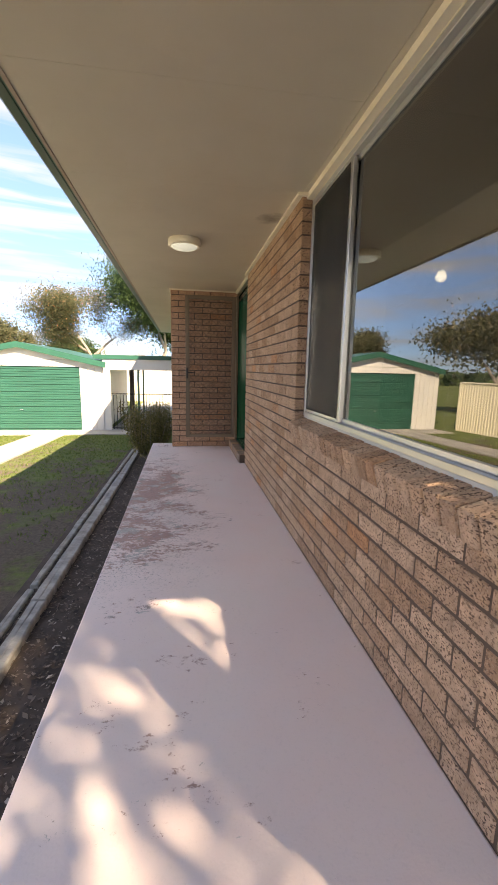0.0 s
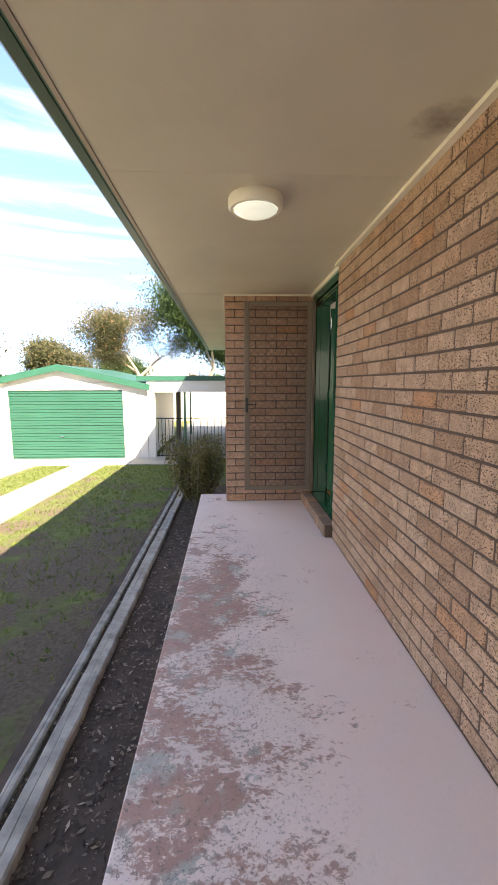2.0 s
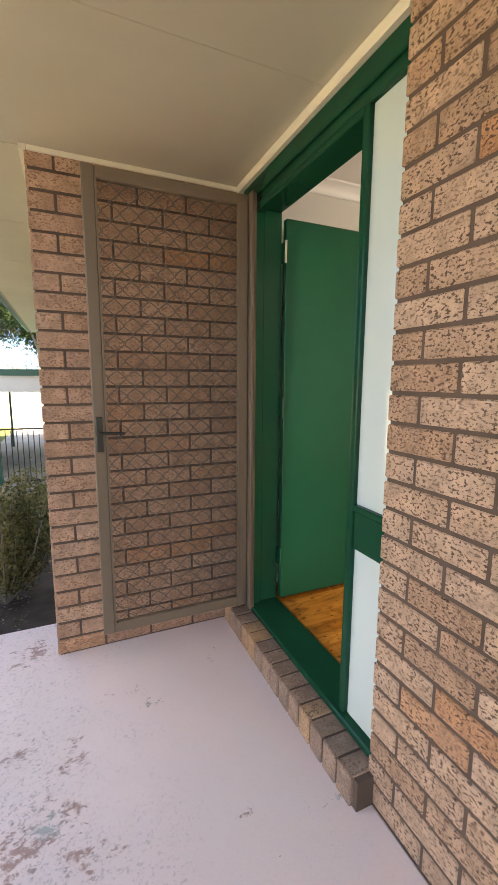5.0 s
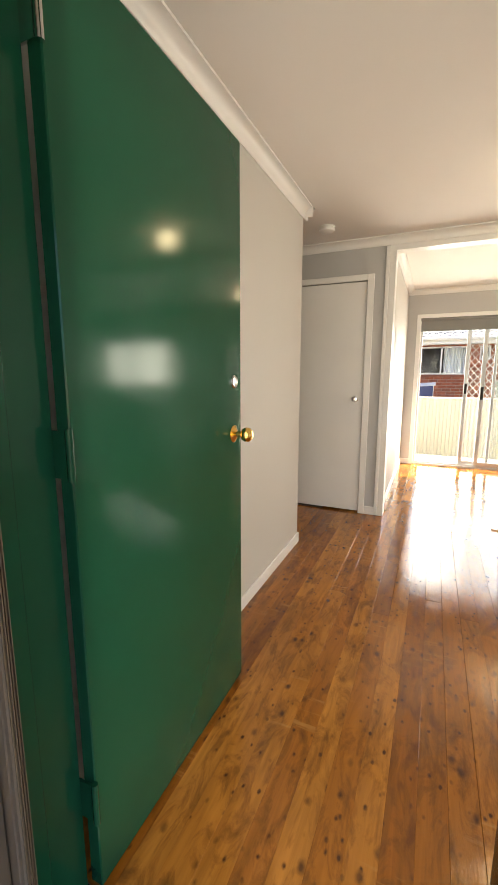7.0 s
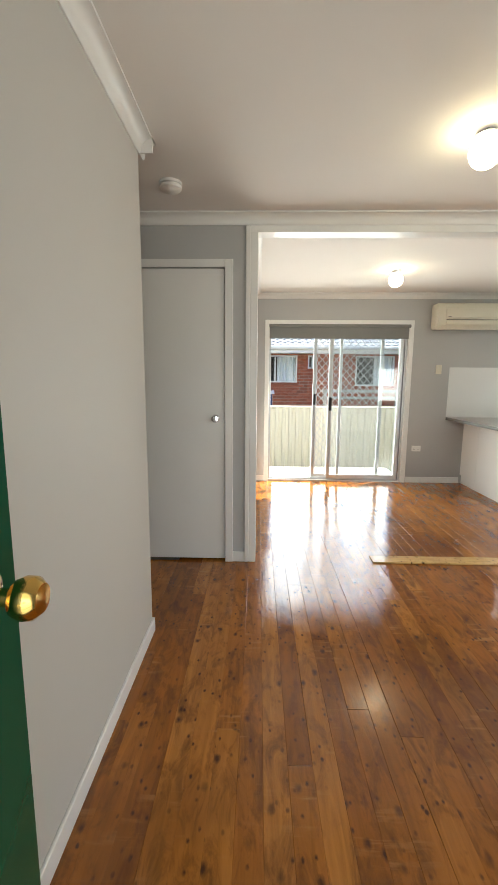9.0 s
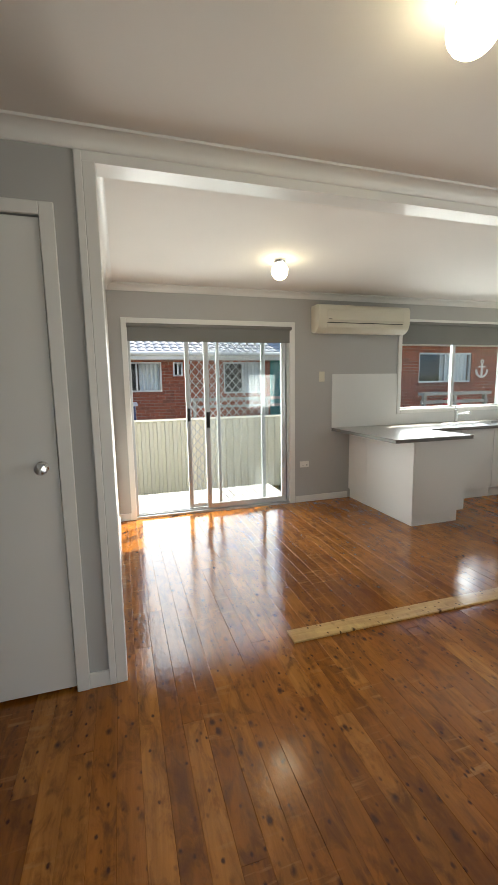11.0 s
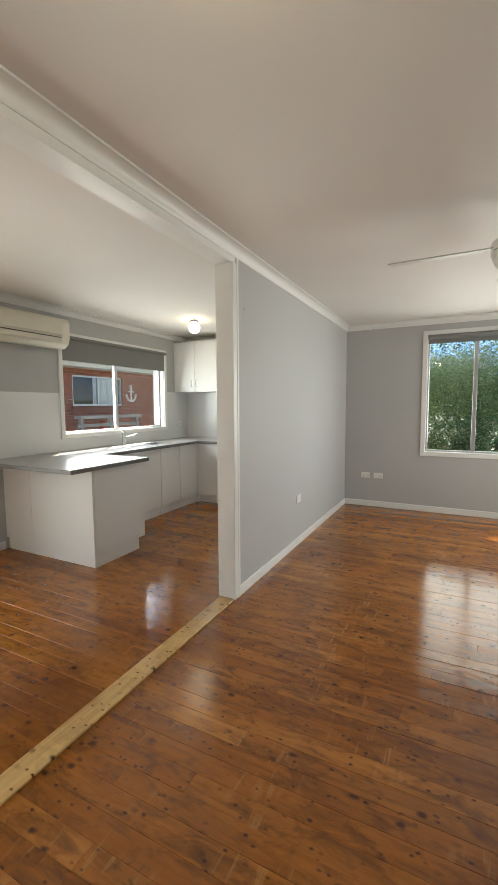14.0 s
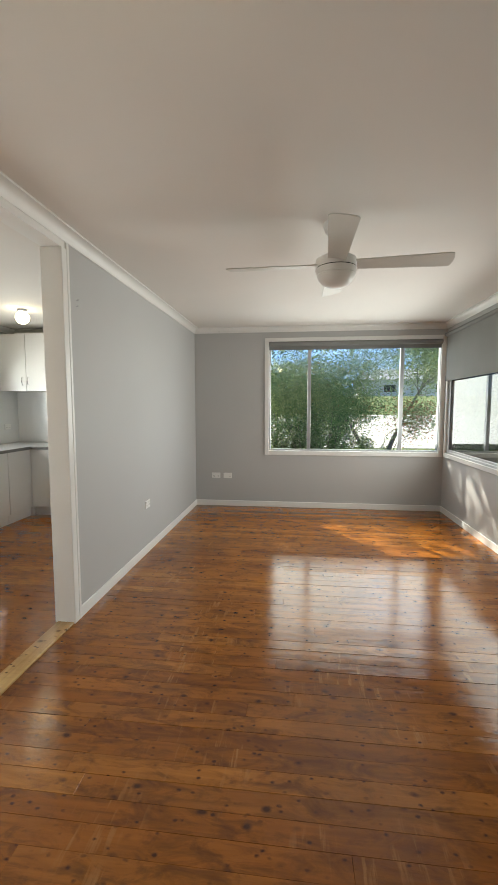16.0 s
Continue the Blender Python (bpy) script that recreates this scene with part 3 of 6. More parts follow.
def sleeper(x0, x1, y0, y1, up, seed):
    """A split and worn timber, its edges uneven along the length."""
    r = random.Random(seed)
    bm = bmesh.new()
    n = int((y1 - y0) / 0.12)
    rings = []
    for i in range(n + 1):
        y = y0 + (y1 - y0) * i / n
        w = 0.012 * noise.noise((y * 1.3, seed, 0)) + r.uniform(-0.003, 0.003)
        e = 0.010 * noise.noise((y * 2.1, seed, 5)) + r.uniform(-0.003, 0.003)
        z = ground_z(x0, y) + up + 0.012 * noise.noise((y * 0.9, seed, 9))
        crack = (x0 + x1) / 2 + 0.012 * noise.noise((y * 2.5, seed, 13))
        deep = 0.004 + 0.016 * max(0.0, noise.noise((y * 1.1, seed, 21)))
        pts = [(x0 + w, z - 0.16), (x0 + w, z - 0.012), (x0 + w + 0.010, z), (crack - 0.005, z - 0.001), (crack, z - deep), (crack + 0.005, z - 0.002), (x1 + e - 0.010, z - 0.003), (x1 + e, z - 0.015), (x1 + e, z - 0.16)]
        rings.append([bm.verts.new((px, y, pz)) for px, pz in pts])
    for a, b in zip(rings, rings[1:]):
        for i in range(len(a) - 1):
            bm.faces.new((a[i], a[i + 1], b[i + 1], b[i]))
    bm.faces.new(rings[0])
    bm.faces.new(rings[-1])
    tagged(link("garden_sleeper", bm, TIMBER_GREY), "weathered grey split timber edging sleeper beside the lawn", "garden edging", "garden edging sleepers")


for k, (y0, y1) in enumerate(((-7.2, -2.35), (-2.33, 2.0), (2.02, 4.75))):
    sleeper(-1.93, -1.818, y0, y1, 0.09, 3 + k)
    sleeper(-2.045, -1.983, y0 + 0.3, y1 + 0.25, 0.06, 11 + k)

# ---- porch ----
setting("porch_slab", soft(boxes((-1.305, 0.005, -6.6, 1.535, -0.95, PORCH)), 0.008), SLAB, "concrete porch floor in worn flaking pink paint", "porch floor")

# ---- house shell ----
CO = (SOF - PORCH) / 28
WY0, WY1, WZ0, WZ1 = -5.03, -2.43, 0.76, 2.21       # front window's opening
SX0, SX1, SZ0, SZ1 = 0.16, 2.36, 0.75, 2.19           # side window's opening
SOUTH, NORTH, EAST, MID = -5.13, 1.22, 5.80, 3.345

wall_front = setting("wall_front", boxes((0.0055, 0.075, WY1 + 0.010, -0.010, PORCH - 0.5, CEILZ)), MORTAR, "speckled tan brick house wall", "brick wall")
wall_sill = setting("wall_front_dado", boxes((0.0055, 0.075, SOUTH - 0.16, WY1 + 0.010, PORCH - 0.5, 0.655)), MORTAR, "speckled tan brick wall below the window", "brick wall")
wall_corner = setting("wall_front_corner", boxes((0.0055, 0.075, SOUTH - 0.16, WY0 - 0.01, 0.655, CEILZ)), MORTAR, "tan brick house corner", "brick wall")
wall_entry = setting("wall_entry", boxes((-0.97, 0.12, 1.2125, 1.40, PORCH - 0.6, CEILZ)), MORTAR, "speckled tan brick wall beside the entrance", "brick wall")
wall_wing = setting("wall_wing", boxes((-0.97, -0.80, 1.40, 9.0, -1.2, CEILZ), (-0.80, 6.0, 8.85, 9.0, -1.2, CEILZ)), MORTAR, "brick wall of the house's wing", "brick wall")
setting("wall_front_inner", boxes((0.075, 0.13, WY1, 0.0, -0.1, CEILZ), (0.075, 0.13, SOUTH - 0.12, WY1, -0.1, WZ0), (0.075, 0.13, SOUTH - 0.12, WY0, WZ0, CEILZ),
                                  (0.075, 0.13, WY0, WY1, WZ1, CEILZ), (0.05, 0.13, 0.0, 1.12, 2.215, CEILZ), (0.10, 0.13, 1.12, NORTH, -0.1, CEILZ)), GREY, "grey painted plaster wall", "wall")
setting("wall_front_head", boxes((0.070, 0.075, WY0 - 0.01, WY1, WZ1, CEILZ), (0.02, 0.05, 0.0, 1.23, 2.225, CEILZ)), CREAM_TRIM, "cream lining above the window", "wall")
setting("wall_south", boxes((0.13, SX0, SOUTH - 0.16, SOUTH, -0.6, CEILZ), (SX1, EAST + 0.2, SOUTH - 0.16, SOUTH, -0.6, CEILZ), (SX0, SX1, SOUTH - 0.16, SOUTH, -0.6, SZ0), (SX0, SX1, SOUTH - 0.16, SOUTH, SZ1, CEILZ)), GREY, "grey painted plaster wall with a wide window", "wall")
setting("wall_kitchen_end", boxes((MID + 0.11, EAST, SOUTH, -4.95, 0, CEILZ)), GREY, "grey painted kitchen wall", "wall")
setting("wall_hall", boxes((0.13, 2.475, NORTH, NORTH + 0.11, 0, CEILZ), (2.365, 2.475, NORTH + 0.11, 4.2, 0, CEILZ)), HALLW, "pale painted hall wall", "wall")
setting("wall_hall_end", boxes((2.365, MID + 0.11, 4.2, 4.3, 0, CEILZ)), HALLW, "pale painted wall at the hall's end", "wall")
CY0, CY1 = 0.905, 1.53
setting("wall_cupboard", boxes((MID, MID + 0.11, 0.735, CY0, 0, CEILZ), (MID, MID + 0.11, CY1, 4.2, 0, CEILZ), (MID, MID + 0.11, CY0, CY1, 2.05, CEILZ), (MID + 0.5, MID + 0.52, 0.86, 2.0, 0, CEILZ)), GREY, "grey painted wall with a cupboard door", "wall")
setting("wall_lounge_kitchen", boxes((MID, MID + 0.11, SOUTH, -2.03, 0, CEILZ)), GREY, "grey painted dividing wall", "wall")
setting("wall_dining_north", boxes((MID + 0.11, EAST, 0.72, 0.83, 0, CEILZ)), HALLW, "pale painted dining wall", "wall")
DY0, DY1, DZ = -1.19, 0.55, 2.0
KY0, KY1, KZ0, KZ1 = -4.385, -2.655, 1.035, 2.09
setting("wall_east", boxes((EAST, EAST + 0.2, DY1, 4.3, -0.6, CEILZ), (EAST, EAST + 0.2, DY0, DY1, DZ, CEILZ), (EAST, EAST + 0.2, KY1, DY0, -0.6, CEILZ), (EAST, EAST + 0.2, KY0, KY1, -0.6, KZ0),
                           (EAST, EAST + 0.2, KY0, KY1, KZ1, CEILZ), (EAST, EAST + 0.2, SOUTH, KY0, -0.6, CEILZ), (EAST, EAST + 0.2, DY0, DY1, -0.6, -0.04)), GREY, "grey painted plaster wall", "wall")
setting("beam", boxes((MID - 0.002, MID + 0.112, -2.03, 0.735, 2.268, CEILZ)), WHITE, "white painted beam across the opening", "beam")
setting("ceiling", boxes((0.05, EAST + 0.05, SOUTH - 0.05, 4.25, CEILZ, CEILZ + 0.05)), CEIL, "smooth white plaster ceiling", "ceiling")

# eaves lining in sheets, with a narrow open joint between them
bm = bmesh.new()
yj = [-6.0, -4.35, -3.4, -2.44, -1.48, -0.56, 0.39, 1.222]
for a, b in zip(yj, yj[1:]):
    box(bm, -1.508, 0.0, a + 0.0008, b - 0.0008, SOF, SOF + 0.012)
    box(bm, -1.475, 0.0, a - 0.02, a + 0.02, SOF + 0.012, SOF + 0.02)
box(bm, 0.0015, 0.069, WY0 - 0.01, WY1 + 0.01, SOF, SOF + 0.012)
for a in range(8):
    box(bm, -1.508, -0.97, 1.229 + a, 2.223 + a, SOF, SOF + 0.012)
box(bm, 0.0, EAST + 0.5, -5.62, SOUTH - 0.16, SOF, SOF + 0.012)
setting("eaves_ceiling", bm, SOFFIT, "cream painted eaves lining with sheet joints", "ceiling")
setting("eaves_bead", boxes((-0.035, -0.0, WY1 - 0.02, 0.0, SOF - 0.022, SOF - 0.001), (-0.035, -0.0, SOUTH - 0.16, WY0 + 0.02, SOF - 0.022, SOF - 0.001), (0.030, 0.069, WY0, WY1, SOF - 0.036, SOF - 0.001), (0.0, 0.069, WY1 - 0.030, WY1 - 0.001, SOF - 0.022, SOF - 0.002), (-0.97, 0.05, 1.20, 1.225, SOF - 0.022, SOF - 0.001), (0.0, 0.035, 0.0, 1.20, SOF - 0.04, SOF - 0.001), (-1.0, -0.972, 1.2, 9, SOF - 0.022, SOF - 0.001)), CREAM_TRIM, "cream painted beading", "trim")
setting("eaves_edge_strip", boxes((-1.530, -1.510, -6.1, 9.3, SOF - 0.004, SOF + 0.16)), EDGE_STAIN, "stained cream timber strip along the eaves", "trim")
setting("fascia", boxes((-1.542, -1.5305, -6.1, 9.3, SOF + 0.004, SOF + 0.20), (-1.5, EAST + 0.5, -5.65, -5.625, SOF - 0.02, SOF + 0.2)), GREEN_ROOF, "dark green fascia board", "fascia")
gut = thing("gutter", (-1.59, 1.6, SOF), "dark green steel roof gutter along the eaves", "gutter")
bm = bmesh.new()
prof = [(-1.545, 0.20), (-1.545, 0.03), (-1.555, 0.015), (-1.602, 0.015), (-1.618, 0.03), (-1.648, 0.13), (-1.640, 0.145), (-1.608, 0.045), (-1.598, 0.03), (-1.560, 0.03), (-1.553, 0.04), (-1.553, 0.20)]
ra, rb = [[bm.verts.new((x, y, SOF + z)) for x, z in prof] for y in (-6.1, 9.35)]
for i in range(len(prof)):
    j = (i + 1) % len(prof)
    bm.faces.new((ra[i], ra[j], rb[j], rb[i]))
part("channel", bm, GREEN_GUTTER, gut)
for y in (-6.1, 9.35):
    part("stop_end", boxes((-1.60, -1.545, y - 0.003, y + 0.003, SOF + 0.016, SOF + 0.14)), GREEN_GUTTER, gut)
# unseen roof, plain gable planes added to block the sun
bm = bmesh.new()
for s in (0, 1):
    xa, za, xb, zb = ((-1.55, SOF + 0.18, 2.5, SOF + 1.55), (2.5, SOF + 1.55, 6.55, SOF + 0.18))[s]
    q = [bm.verts.new(p) for p in ((xa, -5.7, za), (xb, -5.7, zb), (xb, 9.3, zb), (xa, 9.3, za), (xa, -5.7, za + 0.04), (xb, -5.7, zb + 0.04), (xb, 9.3, zb + 0.04), (xa, 9.3, za + 0.04))]
    for f in ((0, 1, 2, 3), (4, 7, 6, 5), (0, 4, 5, 1), (2, 6, 7, 3), (1, 5, 6, 2), (0, 3, 7, 4)):
        bm.faces.new([q[i] for i in f])
setting("roof", bm, ROOF_TILE, "unseen grey house roof added to block the sun", "roof")

# skirting and cove cornice
SK = [(0.13, 0.142, SOUTH, 0.0), (MID - 0.012, MID, SOUTH, -2.04), (MID - 0.012, MID, 0.75, CY0 - 0.055), (MID - 0.012, MID, CY1 + 0.055, 4.2), (EAST - 0.012, EAST, 0.60, 0.72), (EAST - 0.012, EAST, -1.94, -1.255)]
SKX = [(0.13, 2.475, NORTH - 0.012, NORTH), (0.142, MID - 0.012, SOUTH, SOUTH + 0.012), (MID + 0.12, EAST, 0.708, 0.72)]
bm = boxes(*[(a, b, c, d, 0, 0.075) for a, b, c, d in SK + SKX], (2.475, 2.487, NORTH - 0.012, 4.2, 0, 0.075))
setting("baseboard", soft(bm, 0.003, 1), WHITE, "white painted skirting board", "skirting")


def cove(bm, a, b, inward, drop=0.068, out=0.064, z=CEILZ):
    """A cove from a to b along a wall, curving out over the room."""
    a, b, n = Vector((*a, 0)), Vector((*b, 0)), Vector((*inward, 0))
    pts = [(0, -drop), (0.006, -drop), (0.012, -drop + 0.006)]
    pts += [(0.012 + (out - 0.018) * (1 - math.cos(t)), -drop + 0.006 + (drop - 0.018) * math.sin(t)) for t in (math.pi / 2 * k / 6 for k in range(1, 7))]
    pts += [(out, -0.012), (out, -0.001), (0, -0.001)]
    ends = [[bm.verts.new(p + n * u + Vector((0, 0, z + w))) for u, w in pts] for p in (a, b)]
    for i in range(len(pts)):
        j = (i + 1) % len(pts)
        bm.faces.new((ends[0][i], ends[0][j], ends[1][j], ends[1][i]))
    for e in ends:
        bm.faces.new(e)


bm = bmesh.new()
for a, b, n in (((0.13, NORTH), (2.539, NORTH), (0, -1)), ((2.475, NORTH - 0.064), (2.475, 4.2), (1, 0)), ((MID, 4.2), (MID, SOUTH), (-1, 0)), ((0.13, SOUTH), (MID, SOUTH), (0, 1)), ((0.13, SOUTH), (0.13, NORTH), (1, 0)),
                ((EAST, 0.72), (EAST, -4.95), (-1, 0)), ((MID + 0.11, 0.72), (EAST, 0.72), (0, -1)), ((MID + 0.11, -4.95), (EAST, -4.95), (0, 1))):
    cove(bm, a, b, n)
setting("cornice", bm, WHITE, "white plaster cove cornice", "cornice", True)

# white linings at both ends of the opening
setting("trim_opening", soft(boxes((MID - 0.012, MID + 0.122, -2.03, -1.978, 0, 2.2695), (MID - 0.012, MID + 0.122, 0.685, 0.735, 0, 2.2695), (MID - 0.014, MID - 0.001, 0.735, 0.765, 0, 2.306), (MID - 0.014, MID - 0.001, -2.055, -2.03, 0, 2.306)), 0.003, 1), WHITE, "white painted timber lining", "trim")

# ---- entrance ----
step = tagged(link("door_step", boxes((-0.065, 0.06, -0.03, 1.195, PORCH - 0.1, -0.042)), MORTAR), "row of dark bricks on edge below the door", "step", "", "structure")
frame_ob = thing("door_frame", (0.11, 0.6, -0.03), "green gloss painted timber entrance frame with sidelight", "door frame")
part("hinge_jamb", soft(boxes((0.035, 0.19, 1.045, 1.13, 0.0, 2.10), (0.035, 0.085, 1.03, 1.045, 0.0, 2.10), (0.02, 0.035, 1.085, 1.15, -0.03, 2.22)), 0.004, 1), GREEN, frame_ob)
part("head", soft(boxes((0.035, 0.19, 0.0, 1.13, 2.10, 2.17), (0.035, 0.085, 0.215, 1.03, 2.075, 2.10), (0.02, 0.035, -0.0, 1.085, 2.14, 2.22)), 0.004, 1), GREEN, frame_ob)
part("lock_jamb", soft(boxes((0.035, 0.19, 0.188, 0.212, 0.0, 2.10), (0.035, 0.085, 0.212, 0.22, 0.0, 2.10)), 0.004, 1), GREEN, frame_ob)
part("wall_jamb", soft(boxes((0.035, 0.13, -0.04, 0.0, 0.0, 2.10)), 0.004, 1), GREEN, frame_ob)
part("middle_rail", soft(boxes((0.045, 0.12, 0.0, 0.188, 0.66, 0.82), (0.035, 0.13, 0.0, 0.188, 0.80, 0.825)), 0.004, 1), GREEN, frame_ob)
part("sill", soft(boxes((0.02, 0.20, -0.03, 1.13, -0.035, -0.005)), 0.006, 1), GREEN, frame_ob)
part("upper_pane", boxes((0.055, 0.061, 0.0, 0.188, 0.825, 2.10)), FROSTED, frame_ob, "pale obscure glass")
part("lower_pane", boxes((0.055, 0.061, 0.0, 0.188, 0.0, 0.66)), FROSTED, frame_ob, "pale obscure glass")
part("strike_plate", boxes((0.05, 0.075, 0.2195, 0.2225, 0.92, 1.03)), CHROME, frame_ob)

door = thing("entrance_door", (0.2, 1.02, 0.015), "glossy green painted timber door standing open", "door")
leaf = part("leaf", soft(boxes((0.195, 1.012, 1.005, 1.042, 0.018, 2.062)), 0.003, 1), GREEN, door)
for z in (0.27, 1.11, 1.90):
    bm = boxes((0.186, 0.192, 1.012, 1.05, z - 0.05, z + 0.05))
    rod(bm, (0.19, 1.002, z - 0.055), (0.19, 1.002, z + 0.055), 0.008)
    part("hinge", bm, GREEN if z < 1.5 else CHROME, door, "paint-splashed hinge", True)
for s in (-1, 1):
    y0 = 1.005 if s < 0 else 1.042
    k = part("knob", lathe(bmesh.new(), [(0.030, 0), (0.032, s * 0.004), (0.020, s * 0.010), (0.011, s * 0.016), (0.011, s * 0.034), (0.022, s * 0.040), (0.027, s * 0.052), (0.026, s * 0.064), (0.018, s * 0.073), (0.0012, s * 0.075)], (0.945, y0, 1.054), "y"), BRASS, door, "polished brass door knob", True)
part("deadlock", lathe(bmesh.new(), [(0.024, 0), (0.024, -0.006), (0.020, -0.010), (0.012, -0.010), (0.0012, -0.008)], (0.945, 1.005, 1.245), "y"), CHROME, door, "round chrome deadlock", True)
part("lock_edge", boxes((1.0125, 1.0145, 1.012, 1.035, 0.98, 1.13)), BRASS, door)

scr = thing("screen_door", (-0.02, 1.02, 0.03), "brown aluminium security screen door folded back against the bricks", "screen door")
SXA, SXB, SZA, SZB = -0.765, -0.015, 0.03, 2.135
FW = 0.052
part("screen_frame", soft(boxes((SXA, SXA + FW, 1.005, 1.035, SZA, SZB), (SXB - FW, SXB, 1.005, 1.035, SZA, SZB), (SXA + FW, SXB - FW, 1.005, 1.035, SZA, SZA + FW), (SXA + FW, SXB - FW, 1.005, 1.035, SZB - FW, SZB)), 0.004, 1), ALU_BROWN, scr)
part("bead", boxes((SXA + FW, SXA + FW + 0.008, 1.001, 1.006, SZA + FW, SZB - FW), (SXB - FW - 0.008, SXB - FW, 1.001, 1.006, SZA + FW, SZB - FW)), ALU_BROWN, scr)
part("hinge_strip", soft(boxes((-0.013, 0.019, 0.985, 1.03, SZA - 0.02, SZB + 0.01), (-0.013, 0.0, 0.97, 0.985, SZA - 0.02, SZB + 0.01)), 0.003, 1), ALU_BROWN, scr)
for u in (-0.0105, -0.0045):
    part("rib", boxes((u, u + 0.0022, 0.9665, 0.9702, SZA - 0.015, SZB + 0.005)), ALU_BROWN, scr)
for u in (0.004, 0.0095, 0.015):
    part("rib", boxes((u, u + 0.0022, 0.981, 0.9852, SZA - 0.015, SZB + 0.005)), ALU_BROWN, scr)
bm = bmesh.new()
xa, xb, za, zb = SXA + FW, SXB - FW, SZA + FW, SZB - FW
cw, ch = 0.078, 0.070


def wire(bm, pts, r, y):
    """A thin flat wire through points in the plane of the screen."""
    for (x0, z0), (x1, z1) in zip(pts, pts[1:]):
        d = Vector((x1 - x0, 0, z1 - z0)).normalized() * r
        p = Vector((-d.z, 0, d.x))
        a, b = Vector((x0, y, z0)), Vector((x1, y, z1))
        f, k = Vector((0, -r, 0)), Vector((0, r, 0))
        ring = [[bm.verts.new(o + v) for v in (p, f, -p, k)] for o in (a, b)]
        for i in range(4):
            bm.faces.new((ring[0][i], ring[0][(i + 1) % 4], ring[1][(i + 1) % 4], ring[1][i]))


cols = int((xb - xa) / (cw / 2))
for c in range(cols + 1):
    x, s = xa + c * cw / 2, 1 if c % 2 else -1
    pts, z, k = [], za, 0
    while z < zb:
        off = s * (cw / 4 - 0.003) * (1 if k % 2 else -1)
        xx = min(xb, max(xa, x + off))
        pts += [(xx, z), (xx, min(zb, z + 0.014))]
        z += ch / 2 + 0.004
        k += 1
    wire(bm, pts, 0.0023, 1.014)
part("grille", bm, GRILLE_BROWN, scr, "diamond pattern security grille")
part("gauze", boxes((xa, xb, 1.024, 1.0245, za, zb)), GAUZE, scr, "fine dark insect gauze")
part("lock_plate", soft(boxes((SXA + 0.01, SXA + 0.038, 0.993, 1.005, 0.93, 1.09)), 0.003, 1), BLACK, scr, "black lock plate")
bm = bmesh.new()
rod(bm, (SXA + 0.024, 0.993, 1.02), (SXA + 0.024, 0.955, 1.02), 0.008)
rod(bm, (SXA + 0.024, 0.958, 1.02), (SXA + 0.13, 0.958, 1.016), 0.008, 0.006)
part("lever", bm, BLACK, scr, "black lever handle", True)


# ---- windows ----
def pane(name, b, parent, mat=GLASS):
    ob = part(name, boxes(b), mat, parent)
    ob.visible_shadow = False
    return ob


def ring(axis, plane0, plane1, a0, a1, z0, z1, w):
    """Four bars round an opening; axis says along which way the window runs."""
    quads = ((a0, a0 + w, z0, z1), (a1 - w, a1, z0, z1), (a0 + w, a1 - w, z0, z0 + w), (a0 + w, a1 - w, z1 - w, z1))
    if axis == "y":
        return [(plane0, plane1, p, q, r, s) for p, q, r, s in quads]
    return [(p, q, plane0, plane1, r, s) for p, q, r, s in quads]


win = tagged(thing("window_1", (0.1, -3.7, WZ0), "wide aluminium sliding window with a brick sill", "window"), kind="structure")
part("window_frame", soft(boxes(*ring("y", 0.070, 0.125, WY0, WY1, WZ0, WZ1, 0.03)), 0.003, 1), ALU, win)
part("sash", soft(boxes(*ring("y", 0.078, 0.100, -3.11, WY1 - 0.03, WZ0 + 0.03, WZ1 - 0.03, 0.032)), 0.003, 1), ALU, win)
part("sash", soft(boxes(*ring("y", 0.100, 0.120, WY0 + 0.03, -3.07, WZ0 + 0.03, WZ1 - 0.03, 0.026)), 0.003, 1), ALU, win)
pane("glass", (0.088, 0.092, -3.08, WY1 - 0.06, WZ0 + 0.06, WZ1 - 0.06), win)
pane("glass", (0.108, 0.112, WY0 + 0.055, -3.09, WZ0 + 0.055, WZ1 - 0.055), win, GLASS_MIRROR)
part("insect_screen", boxes((0.0745, 0.075, -3.08, WY1 - 0.05, WZ0 + 0.05, WZ1 - 0.05)), GAUZE_DARK, win, "dark insect screen")
part("inner_architrave", soft(boxes(*ring("y", 0.128, 0.146, WY0 - 0.05, WY1 + 0.05, WZ0 - 0.045, WZ1 + 0.05, 0.05)), 0.003, 1), WHITE, win, "white painted architrave")
part("blind_roll", soft(boxes((0.15, 0.156, WY0 - 0.04, WY1 + 0.02, 1.66, 2.24)), 0.002, 1), BLIND, win, "grey roller blind pulled part way down")
bm = bmesh.new()
rod(bm, (0.165, WY0 - 0.04, 2.225), (0.165, WY1 + 0.02, 2.225), 0.022, seg=14)
part("blind_tube", bm, BLIND, win, "", True)

